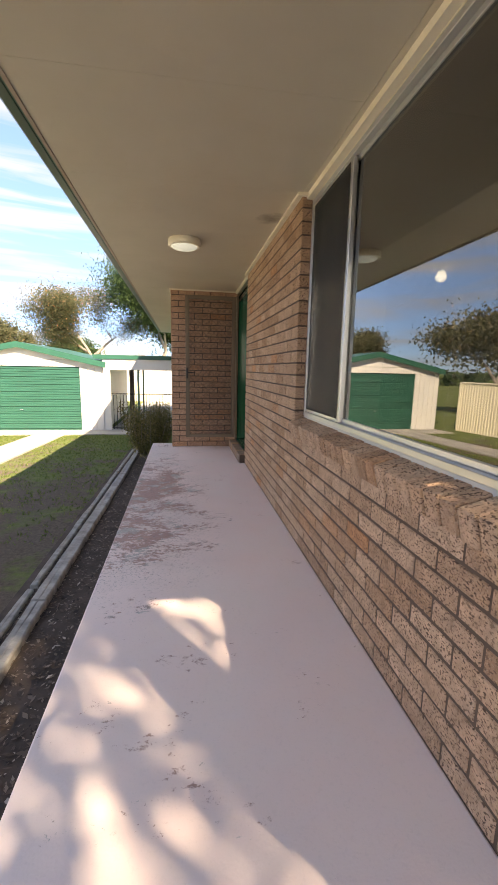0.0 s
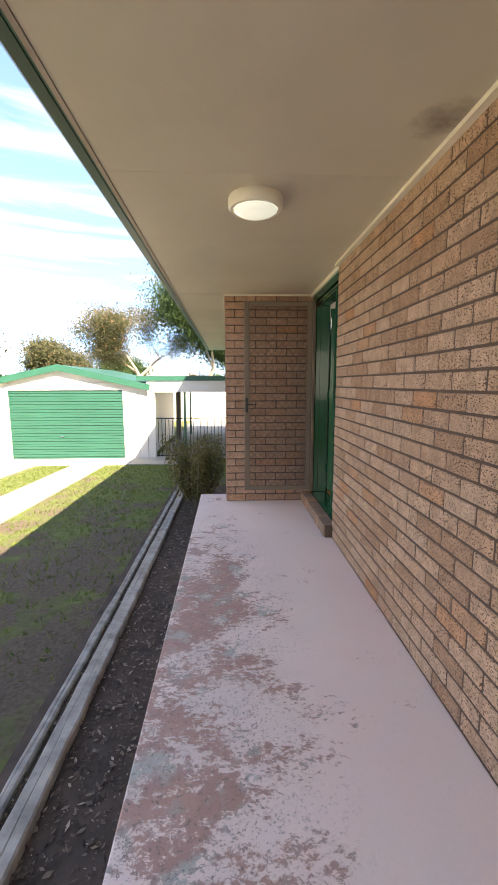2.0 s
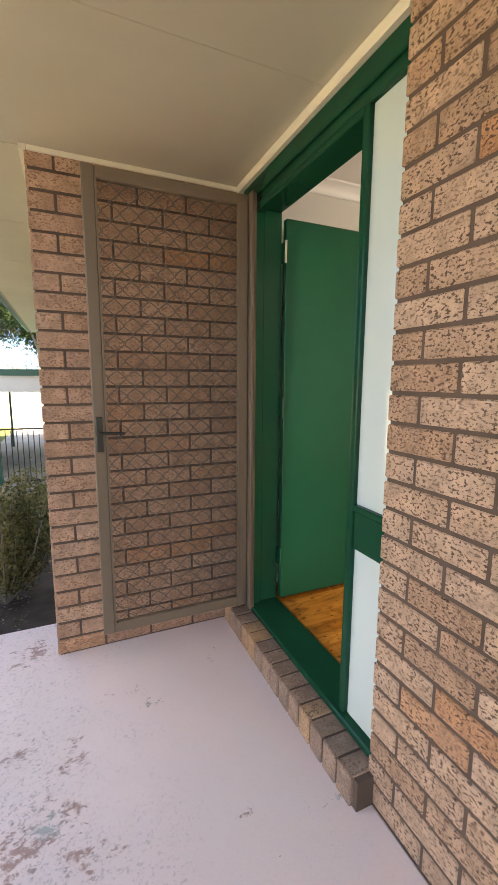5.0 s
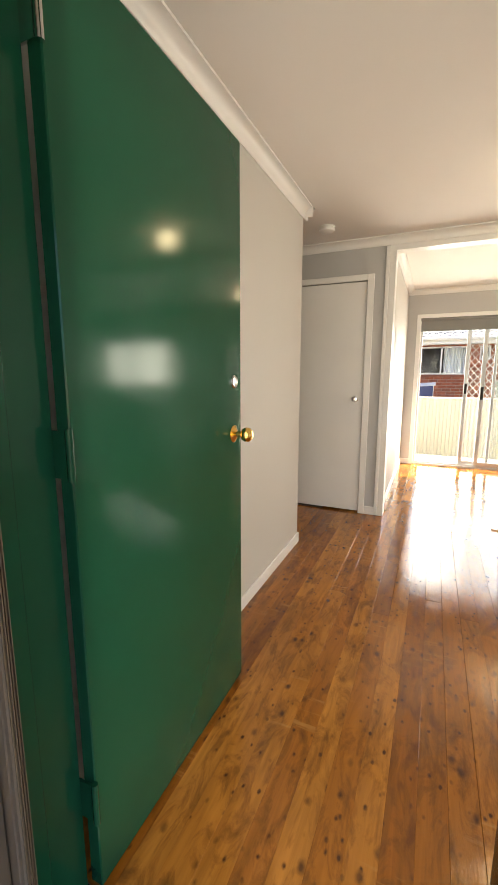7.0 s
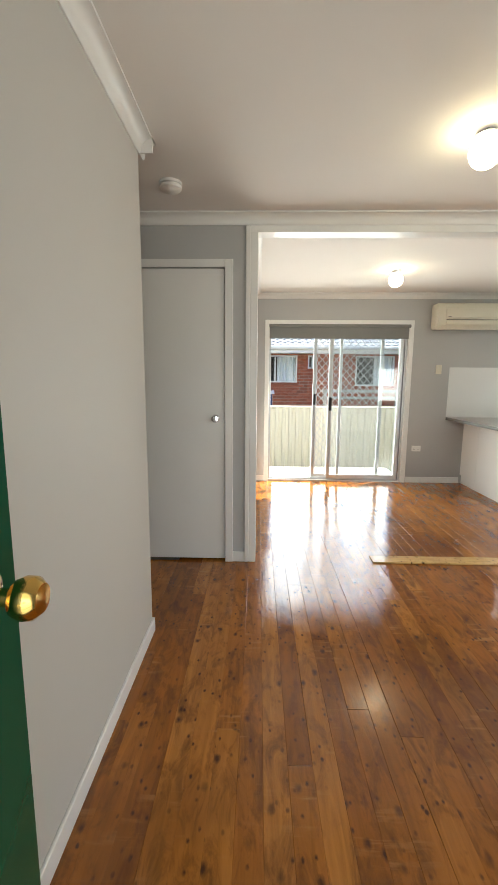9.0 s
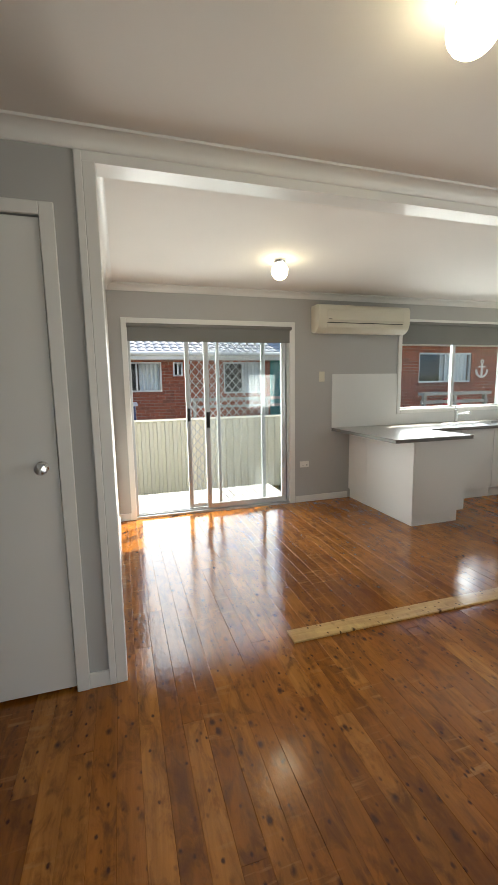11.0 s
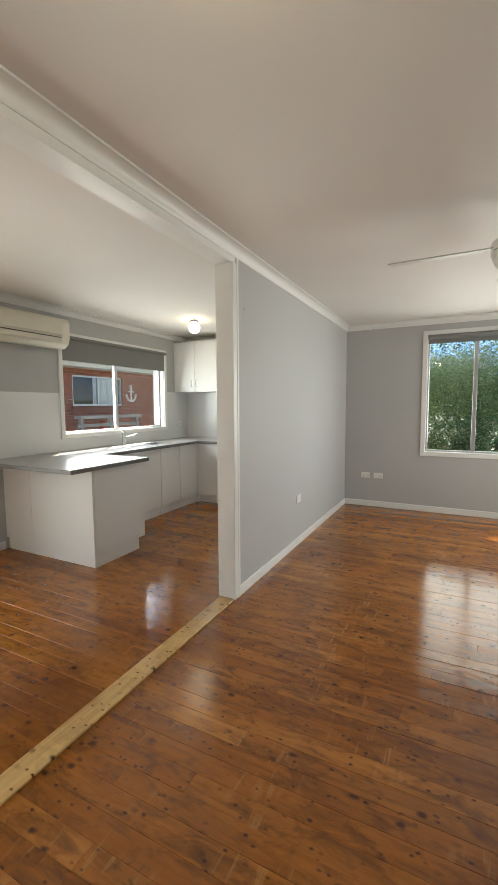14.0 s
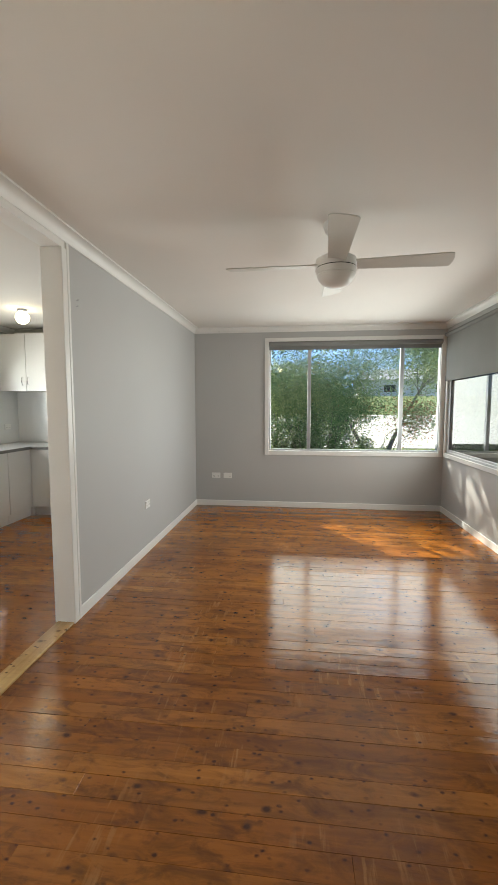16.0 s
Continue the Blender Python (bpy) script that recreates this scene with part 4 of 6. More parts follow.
win = tagged(thing("window_2", (1.2, SOUTH, SZ0), "wide aluminium window in white architraves", "window"), kind="structure")
part("window_frame", soft(boxes(*ring("x", SOUTH - 0.12, SOUTH - 0.05, SX0, SX1, SZ0, SZ1, 0.03)), 0.003, 1), ALU, win)
part("mullion", soft(boxes((1.80, 1.845, SOUTH - 0.115, SOUTH - 0.06, SZ0 + 0.03, SZ1 - 0.03)), 0.003, 1), ALU, win)
part("mullion", soft(boxes((0.625, 0.67, SOUTH - 0.115, SOUTH - 0.06, SZ0 + 0.03, SZ1 - 0.03)), 0.003, 1), ALU, win)
for a, b in ((SX0 + 0.03, 0.625), (0.67, 1.80), (1.845, SX1 - 0.03)):
    pane("glass", (a, b, SOUTH - 0.09, SOUTH - 0.085, SZ0 + 0.03, SZ1 - 0.03), win)
part("reveal", boxes(*ring("x", SOUTH - 0.05, SOUTH, SX0, SX1, SZ0, SZ1, 0.012)), WHITE, win, "white painted reveal")
part("inner_architrave", soft(boxes(*ring("x", SOUTH - 0.002, SOUTH + 0.018, SX0 - 0.02, SX1 + 0.045, SZ0 - 0.045, SZ1 + 0.045, 0.055)), 0.003, 1), WHITE, win, "white painted architrave")
bm = bmesh.new()
rod(bm, (SX0 + 0.03, SOUTH + 0.02, SZ1 - 0.035), (SX1 - 0.01, SOUTH + 0.02, SZ1 - 0.035), 0.03, seg=14)
box(bm, SX0 + 0.03, SX1 - 0.01, SOUTH - 0.008, SOUTH - 0.004, SZ1 - 0.11, SZ1 - 0.03)
part("blind_roll", bm, BLIND, win, "grey roller blind rolled up", True)

win = tagged(thing("window_3", (EAST, -3.5, KZ0), "aluminium sliding kitchen window", "window"), kind="structure")
part("window_frame", soft(boxes(*ring("y", EAST + 0.07, EAST + 0.13, KY0, KY1, KZ0, KZ1, 0.03)), 0.003, 1), ALU, win)
part("mullion", soft(boxes((EAST + 0.075, EAST + 0.12, -3.545, -3.50, KZ0 + 0.03, KZ1 - 0.03)), 0.003, 1), ALU, win)
pane("glass", (EAST + 0.095, EAST + 0.10, KY0 + 0.03, -3.545, KZ0 + 0.03, KZ1 - 0.03), win)
pane("glass", (EAST + 0.085, EAST + 0.09, -3.50, KY1 - 0.03, KZ0 + 0.03, KZ1 - 0.03), win)
part("reveal", boxes(*ring("y", EAST, EAST + 0.07, KY0, KY1, KZ0, KZ1, 0.012)), WHITE, win, "white painted reveal")
part("inner_architrave", soft(boxes(*ring("y", EAST - 0.018, EAST + 0.002, KY0 - 0.045, KY1 + 0.045, KZ0 - 0.04, KZ1 + 0.045, 0.05)), 0.003, 1), WHITE, win, "white painted architrave")
bm = bmesh.new()
box(bm, EAST - 0.012, EAST - 0.006, KY0 - 0.02, KY1 + 0.0, 1.84, 2.09)
rod(bm, (EAST - 0.02, KY0 - 0.02, 2.085), (EAST - 0.02, KY1, 2.085), 0.02, seg=12)
part("blind_roll", bm, BLIND, win, "grey roller blind pulled part way down", True)

# ---- sliding glass door ----
sl = tagged(thing("door_1", (EAST + 0.08, -0.32, 0), "aluminium sliding glass door with a diamond security screen", "sliding door"), kind="structure")
part("door_track", soft(boxes((EAST + 0.0, EAST + 0.16, DY0, DY1, -0.03, 0.022), (EAST + 0.04, EAST + 0.05, DY0, DY1, 0.022, 0.035), (EAST + 0.09, EAST + 0.10, DY0, DY1, 0.022, 0.035)), 0.002, 1), ALU, sl)
part("outer_frame", soft(boxes((EAST + 0.02, EAST + 0.15, DY1 - 0.03, DY1, 0.022, DZ), (EAST + 0.02, EAST + 0.15, DY0, DY0 + 0.03, 0.022, DZ), (EAST + 0.02, EAST + 0.15, DY0 + 0.03, DY1 - 0.03, DZ - 0.04, DZ)), 0.003, 1), ALU, sl)
part("architrave", soft(boxes((EAST - 0.018, EAST + 0.02, DY1 - 0.005, DY1 + 0.05, 0, DZ + 0.055), (EAST - 0.018, EAST + 0.02, DY0 - 0.055, DY0 + 0.005, 0, DZ + 0.055), (EAST - 0.018, EAST + 0.02, DY0 + 0.005, DY1 - 0.005, DZ, DZ + 0.055)), 0.003, 1), WHITE, sl, "white painted architrave")
# the glass leaf, slid across to one side, and the fixed one behind it
p1 = part("glass_leaf", soft(boxes(*ring("y", EAST + 0.03, EAST + 0.06, -1.15, -0.22, 0.035, DZ - 0.04, 0.05)), 0.003, 1), ALU, sl)
pane("glass", (EAST + 0.043, EAST + 0.047, -1.10, -0.27, 0.085, DZ - 0.09), p1)
part("pull_handle", soft(boxes((EAST + 0.015, EAST + 0.03, -0.262, -0.232, 0.93, 1.10), (EAST - 0.012, EAST - 0.002, -0.262, -0.25, 0.93, 1.10), (EAST - 0.012, EAST + 0.02, -0.262, -0.25, 0.93, 0.942), (EAST - 0.012, EAST + 0.02, -0.262, -0.25, 1.088, 1.10)), 0.002, 1), BLACK, p1, "black pull handle")
p2 = part("fixed_leaf", soft(boxes(*ring("y", EAST + 0.065, EAST + 0.085, -1.16, -0.36, 0.035, DZ - 0.04, 0.035)), 0.003, 1), ALU, sl)
pane("glass", (EAST + 0.074, EAST + 0.078, -1.12, -0.40, 0.07, DZ - 0.08), p2)
p3 = part("screen_leaf", soft(boxes(*ring("y", EAST + 0.10, EAST + 0.125, -0.93, -0.03, 0.035, DZ - 0.04, 0.045)), 0.003, 1), ALU, sl)
part("screen_lock", soft(boxes((EAST + 0.088, EAST + 0.10, -0.07, -0.04, 1.0, 1.14)), 0.002, 1), BLACK, p3, "black lock")
bm = bmesh.new()
ya, yb, za, zb = -0.885, -0.075, 0.08, DZ - 0.085
cols = int((yb - ya) / 0.045)
for c in range(cols + 1):
    y, s = ya + c * 0.045, 1 if c % 2 else -1
    pts, z, k = [], za, 0
    while z < zb:
        pts.append((min(yb, max(ya, y + s * 0.0205 * (1 if k % 2 else -1))), z))
        z += 0.05
        k += 1
    for (y0, z0), (y1, z1) in zip(pts, pts[1:]):
        d = Vector((0, y1 - y0, z1 - z0)).normalized() * 0.004
        p = Vector((0, -d.z, d.y))
        a, b = Vector((EAST + 0.112, y0, z0)), Vector((EAST + 0.112, y1, z1))
        f = Vector((0.003, 0, 0))
        rg = [[bm.verts.new(o + v) for v in (p, f, -p, -f)] for o in (a, b)]
        for i in range(4):
            bm.faces.new((rg[0][i], rg[0][(i + 1) % 4], rg[1][(i + 1) % 4], rg[1][i]))
part("diamond_grille", bm, ALU, p3, "silver diamond grille")
bm = bmesh.new()
box(bm, EAST - 0.012, EAST - 0.007, DY0 - 0.01, DY1 + 0.0, 1.83, 2.0)
rod(bm, (EAST - 0.02, DY0 - 0.01, 1.985), (EAST - 0.02, DY1, 1.985), 0.02, seg=12)
part("blind_roll", bm, BLIND, sl, "grey roller blind rolled nearly up", True)

# ---- cupboard door ----
cd = tagged(thing("door_2", (MID, 1.2, 0), "plain white cupboard door, shut", "door"), kind="structure")
part("leaf", soft(boxes((MID + 0.004, MID + 0.04, CY0 + 0.004, CY1 - 0.004, 0.018, 2.045)), 0.002, 1), WHITE, cd)
part("architrave", soft(boxes((MID - 0.016, MID + 0.002, CY0 - 0.055, CY0, 0, 2.10), (MID - 0.016, MID + 0.002, CY1, CY1 + 0.055, 0, 2.10), (MID - 0.016, MID + 0.002, CY0, CY1, 2.05, 2.10)), 0.003, 1), WHITE, cd)
part("knob", lathe(bmesh.new(), [(0.026, 0), (0.026, -0.005), (0.012, -0.012), (0.011, -0.028), (0.022, -0.036), (0.027, -0.048), (0.022, -0.058), (0.0012, -0.061)], (MID + 0.004, 0.972, 1.05), "x"), CHROME, cd, "brushed steel knob", True)


# ---- lamps and ceiling fittings ----
def globe_lamp(x, y):
    ob = thing("ceiling_lamp", (x, y, CEILZ), "lit opal glass ball ceiling lamp on a nickel cap", "ceiling lamp", "ball ceiling lamps")
    part("gallery", lathe(bmesh.new(), [(0.052, 0.0), (0.052, -0.012), (0.046, -0.03), (0.040, -0.032), (0.001, -0.032)], (x, y, CEILZ), seg=20), CHROME, ob, "nickel cap", True)
    part("globe", lathe(bmesh.new(), [(0.035, -0.03)] + [(0.068 * math.sin(t), -0.092 + 0.068 * math.cos(t)) for t in (0.6 + 2.5 * k / 9 for k in range(10))], (x, y, CEILZ), seg=22), GLOBE, ob, "glowing opal ball", True)


globe_lamp(2.43, -0.285)
globe_lamp(4.72, -0.65)
globe_lamp(4.88, -3.82)

pl = thing("porch_lamp", (-0.78, -1.22, SOF), "round oyster lamp with a cream rim under the eaves", "porch lamp")
part("rim", lathe(bmesh.new(), [(0.145, 0.0), (0.150, -0.01), (0.150, -0.05), (0.140, -0.062), (0.122, -0.062), (0.122, -0.04), (0.001, -0.04)], (-0.78, -1.22, SOF), seg=40), CREAM_TRIM, pl, "cream rim", True)
part("diffuser", lathe(bmesh.new(), [(0.121, -0.055), (0.118, -0.066), (0.095, -0.080), (0.05, -0.088), (0.001, -0.09)], (-0.78, -1.22, SOF), seg=40), PORCH_GLASS, pl, "pale opal diffuser", True)

sd = thing("smoke_alarm", (2.91, 1.165, CEILZ), "round white smoke alarm on the ceiling", "smoke alarm")
part("base", lathe(bmesh.new(), [(0.062, 0), (0.062, -0.012), (0.058, -0.014), (0.001, -0.014)], (2.91, 1.165, CEILZ)), WHITE_PLASTIC, sd, "", True)
part("cover", lathe(bmesh.new(), [(0.054, -0.014), (0.054, -0.017), (0.060, -0.020), (0.058, -0.034), (0.045, -0.044), (0.001, -0.046)], (2.91, 1.165, CEILZ)), WHITE_PLASTIC, sd, "", True)

FX, FY = 1.765, -2.13
fan = thing("ceiling_fan", (FX, FY, CEILZ), "white four-blade ceiling fan with a domed light", "ceiling fan")
part("canopy", lathe(bmesh.new(), [(0.075, 0), (0.075, -0.02), (0.06, -0.055), (0.03, -0.07), (0.001, -0.07)], (FX, FY, CEILZ)), WHITE_PLASTIC, fan, "", True)
bm = bmesh.new()
rod(bm, (FX, FY, CEILZ - 0.07), (FX, FY, CEILZ - 0.20), 0.014)
part("rod", bm, WHITE_PLASTIC, fan, "", True)
part("motor", lathe(bmesh.new(), [(0.03, -0.185), (0.095, -0.190), (0.113, -0.200), (0.116, -0.215), (0.116, -0.247), (0.001, -0.247)], (FX, FY, CEILZ), seg=36), WHITE_PLASTIC, fan, "", True)
# black disc gives the shade of the gap by its colour
part("gap_shade", lathe(bmesh.new(), [(0.001, -0.2465), (0.113, -0.2465), (0.113, -0.252), (0.001, -0.252)], (FX, FY, CEILZ), seg=36), BLACK, fan, "black ring for the shaded gap between motor and light")
part("light_collar", lathe(bmesh.new(), [(0.001, -0.2525), (0.117, -0.2525), (0.117, -0.262), (0.108, -0.282), (0.105, -0.283), (0.001, -0.283)], (FX, FY, CEILZ), seg=36), WHITE_PLASTIC, fan, "", True)
part("light_dome", lathe(bmesh.new(), [(0.105, -0.2835), (0.108, -0.288), (0.098, -0.312), (0.078, -0.334), (0.048, -0.350), (0.02, -0.356), (0.001, -0.357)], (FX, FY, CEILZ), seg=36), WHITE_PLASTIC, fan, "opal light dome", True)
for k in range(4):
    a = radians(-2 + 90 * k)
    m4 = Matrix.Translation((FX, FY, CEILZ - 0.228)) @ Matrix.Rotation(a, 4, "Z") @ Matrix.Rotation(radians(-11), 4, "X")
    bm = bmesh.new()
    outline = [(0.105, -0.050), (0.30, -0.058), (0.600, -0.070), (0.618, -0.060), (0.628, -0.02), (0.630, 0.02), (0.625, 0.062), (0.610, 0.068), (0.30, 0.056), (0.105, 0.048)]
    top = [bm.verts.new((x, y, 0.003)) for x, y in outline]
    low = [bm.verts.new((x, y, -0.003)) for x, y in outline]
    bm.faces.new(top)
    bm.faces.new(low[::-1])
    for i in range(len(outline)):
        j = (i + 1) % len(outline)
        bm.faces.new((low[i], low[j], top[j], top[i]))
    bmesh.ops.transform(bm, matrix=m4, verts=bm.verts)
    part("blade", bm, FAN_BLADE, fan)


# ---- outlets, switch, hooks ----
def outlet(at, axis, w, h, name="power_outlet", double=True, mat=WHITE_PLASTIC, lab="white double power outlet on the wall"):
    x, y, z = at
    ob = thing(name, at, lab, "power outlet" if name == "power_outlet" else "light switch", "wall outlets" if name == "power_outlet" else "")
    ax, sg = axis
    def plate(u0, u1, z0, z1, d0, d1):
        if ax == "x":
            lo, hi = sorted((x + sg * d0, x + sg * d1))
            return (lo, hi, y + u0, y + u1, z + z0, z + z1)
        lo, hi = sorted((y + sg * d0, y + sg * d1))
        return (x + u0, x + u1, lo, hi, z + z0, z + z1)
    part("plate", soft(boxes(plate(-w / 2, w / 2, -h / 2, h / 2, 0, 0.009)), 0.003, 1), mat, ob)
    for u in ((-0.25, 0.25) if double else (0,)):
        part("rocker", boxes(plate(u * w - 0.008, u * w + 0.008, h * 0.12, h * 0.36, 0.009, 0.013)), mat, ob)
        if double:
            for v in (-0.006, 0.006):
                part("slot", boxes(plate(u * w + v - 0.0014, u * w + v + 0.0014, -h * 0.22, -h * 0.04, 0.0088, 0.0095)), BLACK, ob)


outlet((2.905, SOUTH, 0.415), ("y", 1), 0.115, 0.072)
outlet((3.065, SOUTH, 0.415), ("y", 1), 0.115, 0.072)
outlet((MID, -3.27, 0.45), ("x", -1), 0.115, 0.072)
outlet((EAST, -1.37, 0.45), ("x", -1), 0.115, 0.072)
outlet((EAST - 0.006, -4.72, 1.08), ("x", -1), 0.115, 0.072)
outlet((EAST, -1.585, 1.46), ("x", -1), 0.072, 0.115, "light_switch", False, CREAM_PLASTIC, "aged cream light switch on the grey wall")
for at in ((MID, -2.14, 2.0), (MID, -2.14, 1.965)):
    hk = thing("picture_hook", at, "small metal picture hook on the wall", "hook", "picture hooks")
    bm = bmesh.new()
    rod(bm, at, (at[0] - 0.012, at[1], at[2]), 0.003, seg=6)
    rod(bm, (at[0] - 0.012, at[1], at[2]), (at[0] - 0.014, at[1], at[2] + 0.01), 0.003, seg=6)
    part("pin", bm, CHROME, hk)
for at in ((2.86, SOUTH, 2.02), (3.0, SOUTH, CEILZ - 0.06)):
    hk = thing("picture_hook", at, "small metal picture hook on the wall", "hook", "picture hooks")
    bm = bmesh.new()
    rod(bm, at, (at[0], at[1] + 0.10 if at[2] > 2.1 else at[1] + 0.012, at[2]), 0.003, seg=6)
    rod(bm, (at[0], at[1] + 0.012, at[2] - 0.02), (at[0], at[1] + 0.012, at[2] + 0.012), 0.003, seg=6)
    part("pin", bm, CHROME, hk)

# ---- air conditioner ----
AY0, AY1, AZ0, AZ1 = -2.615, -1.45, 1.935, 2.235
ac = thing("air_conditioner", (EAST, -2.03, AZ0), "aged cream split-system air conditioner on the wall", "air conditioner")
bm = bmesh.new()
prof = [(0.0, AZ0 + 0.02), (-0.05, AZ0), (-0.12, AZ0 + 0.005), (-0.175, AZ0 + 0.045), (-0.195, AZ0 + 0.10), (-0.20, AZ1 - 0.05), (-0.185, AZ1 - 0.012), (-0.16, AZ1), (0.0, AZ1)]
ends = [[bm.verts.new((EAST + u, y, z)) for u, z in prof] for y in (AY0, AY1)]
for i in range(len(prof)):
    j = (i + 1) % len(prof)
    bm.faces.new((ends[0][i], ends[0][j], ends[1][j], ends[1][i]))
bm.faces.new(ends[0])
bm.faces.new(ends[1])
soft(bm, 0.006, 2)
part("body", bm, CREAM_PLASTIC, ac, "", True)
part("front_panel", soft(boxes((EAST - 0.212, EAST - 0.198, AY0 + 0.09, AY1 - 0.09, AZ0 + 0.125, AZ1 - 0.07)), 0.005, 2), CREAM_PLASTIC, ac)
# black strip on the casing stands for the slot's inner shade
part("slot_shade", boxes((EAST - 0.199, EAST - 0.15, AY0 + 0.1, AY1 - 0.1, AZ0 + 0.100, AZ0 + 0.107)), BLACK, ac, "black strip for the shade in the air slot")
part("louvre", soft(boxes((EAST - 0.205, EAST - 0.196, AY0 + 0.1, AY1 - 0.1, AZ0 + 0.052, AZ0 + 0.09)), 0.003, 1), CREAM_PLASTIC, ac)
part("badge", boxes((EAST - 0.2135, EAST - 0.212, AY1 - 0.15, AY1 - 0.115, AZ0 + 0.135, AZ0 + 0.142)), BENCH_EDGE, ac)

# ---- kitchen ----
BT, KICK = 0.862, 0.115
setting("splashback", boxes((EAST - 0.006, EAST, KY1 + 0.046, -1.72, BT, 1.487), (EAST - 0.006, EAST, KY0 - 0.046, KY1 + 0.046, BT, KZ0 - 0.042), (EAST - 0.006, EAST, -4.95, KY0 - 0.046, BT, 1.545)), SPLASH, "glossy white splashback panel", "splashback")
setting("splashback_end", boxes((MID + 0.11, EAST - 0.006, -4.95, -4.944, BT, 1.545)), SPLASH, "glossy white splashback panel", "splashback")


def handle(bm, a, b, out):
    a, b, o = Vector(a), Vector(b), Vector(out)
    rod(bm, a, a + o, 0.005, seg=8)
    rod(bm, b, b + o, 0.005, seg=8)
    mid = (a + b) / 2 + o * 1.5
    rod(bm, a + o, mid, 0.005, seg=8)
    rod(bm, mid, b + o, 0.005, seg=8)


pen = thing("peninsula_cabinet", (5.2, -2.3, 0), "white laminate peninsula cabinet with panelled back", "kitchen cabinet")
part("kick", boxes((4.68, EAST - 0.02, -2.50, -2.0, 0, KICK)), LAMINATE, pen)
part("body", boxes((4.665, EAST - 0.001, -2.55, -1.975, KICK, BT - 0.034)), LAMINATE, pen)
for a, b in ((4.645, 5.42), (5.424, EAST - 0.001)):
    part("back_panel", soft(boxes((a, b, -1.974, -1.957, KICK - 0.005, BT - 0.034)), 0.0015, 1), LAMINATE, pen)
part("end_panel", soft(boxes((4.645, 4.663, -2.575, -1.976, KICK - 0.005, BT - 0.034)), 0.0015, 1), LAMINATE, pen)
part("kick_face", boxes((4.655, 4.68, -2.50, -1.968, 0.0, KICK - 0.006), (4.68, EAST - 0.02, -2.0, -1.968, 0.0, KICK - 0.006)), LAMINATE, pen)

FXK = 5.215
doors = ((-3.06, -2.58, -3.02), (-3.545, -3.064, -3.10), (-3.93, -3.549, None), (-4.33, -3.934, None))
for i, (a, b, hy) in enumerate(doors):
    cab = thing("base_cabinet", (5.5, (a + b) / 2, 0), "white laminate base cabinet under the bench", "kitchen cabinet", "base cabinets")
    part("body", boxes((FXK + 0.018, EAST - 0.001, a, b, KICK, BT - 0.034)), LAMINATE, cab)
    d = part("door", soft(boxes((FXK, FXK + 0.017, a + 0.0015, b - 0.0015, KICK - 0.005, BT - 0.036)), 0.0015, 1), LAMINATE, cab)
    part("kick", boxes((FXK + 0.03, FXK + 0.06, a, b, 0, KICK)), LAMINATE, cab)
    if hy:
        bm = bmesh.new()
        handle(bm, (FXK, hy, 0.66), (FXK, hy, 0.76), (-0.022, 0, 0))
        part("handle", bm, CHROME, d, "chrome bow handle", True)
for a, b in ((4.77, 5.21), (4.32, 4.766), (3.87, 4.316), (3.46, 3.866)):
    cab = thing("base_cabinet", ((a + b) / 2, -4.65, 0), "white laminate base cabinet under the bench", "kitchen cabinet", "base cabinets")
    part("body", boxes((a, b, -4.943, -4.352, KICK, BT - 0.034)), LAMINATE, cab)
    d = part("door", soft(boxes((a + 0.0015, b - 0.0015, -4.351, -4.334, KICK - 0.005, BT - 0.036)), 0.0015, 1), LAMINATE, cab)
    part("kick", boxes((a, b, -4.40, -4.385, 0, KICK)), LAMINATE, cab)
    bm = bmesh.new()
    handle(bm, (a + 0.04, -4.334, 0.66), (a + 0.04, -4.334, 0.76), (0, 0.022, 0))
    part("handle", bm, CHROME, d, "chrome bow handle", True)
part("corner_post", boxes((5.212, 5.30, -4.40, -4.335, 0.0, BT - 0.036)), LAMINATE, cab)
# wall cupboards
for a, b, hx in ((5.43, EAST - 0.002, 5.47), (5.05, 5.426, 5.39), (4.68, 5.046, 4.72), (4.3, 4.676, 4.64)):
    cab = thing("wall_cabinet", ((a + b) / 2, -4.8, 1.55), "white laminate wall cupboard with chrome handles", "kitchen cabinet", "wall cupboards")
    part("body", boxes((a, b, -4.949, -4.642, 1.55, 2.27)), LAMINATE, cab)
    d = part("door", soft(boxes((a + 0.0015, b - 0.0015, -4.641, -4.624, 1.545, 2.27)), 0.0015, 1), LAMINATE, cab)
    bm = bmesh.new()
    handle(bm, (hx, -4.624, 1.62), (hx, -4.624, 1.72), (0, 0.022, 0))
    part("handle", bm, CHROME, d, "chrome bow handle", True)

SKX0, SKX1, SKY0, SKY1 = 5.29, 5.66, -3.98, -3.14
bt = thing("benchtop", (5.3, -3.0, BT - 0.034), "grey laminate benchtop with a dark edge", "benchtop")
part("slab", boxes((4.60, EAST - 0.007, -2.60, -1.72, BT - 0.034, BT), (5.19, EAST - 0.007, SKY1, -2.60, BT - 0.034, BT), (5.19, SKX0, SKY0, SKY1, BT - 0.034, BT), (SKX1, EAST - 0.007, SKY0, SKY1, BT - 0.034, BT),
                   (5.19, EAST - 0.007, -4.943, SKY0, BT - 0.034, BT), (3.46, 5.19, -4.943, -4.31, BT - 0.034, BT)), BENCH, bt)
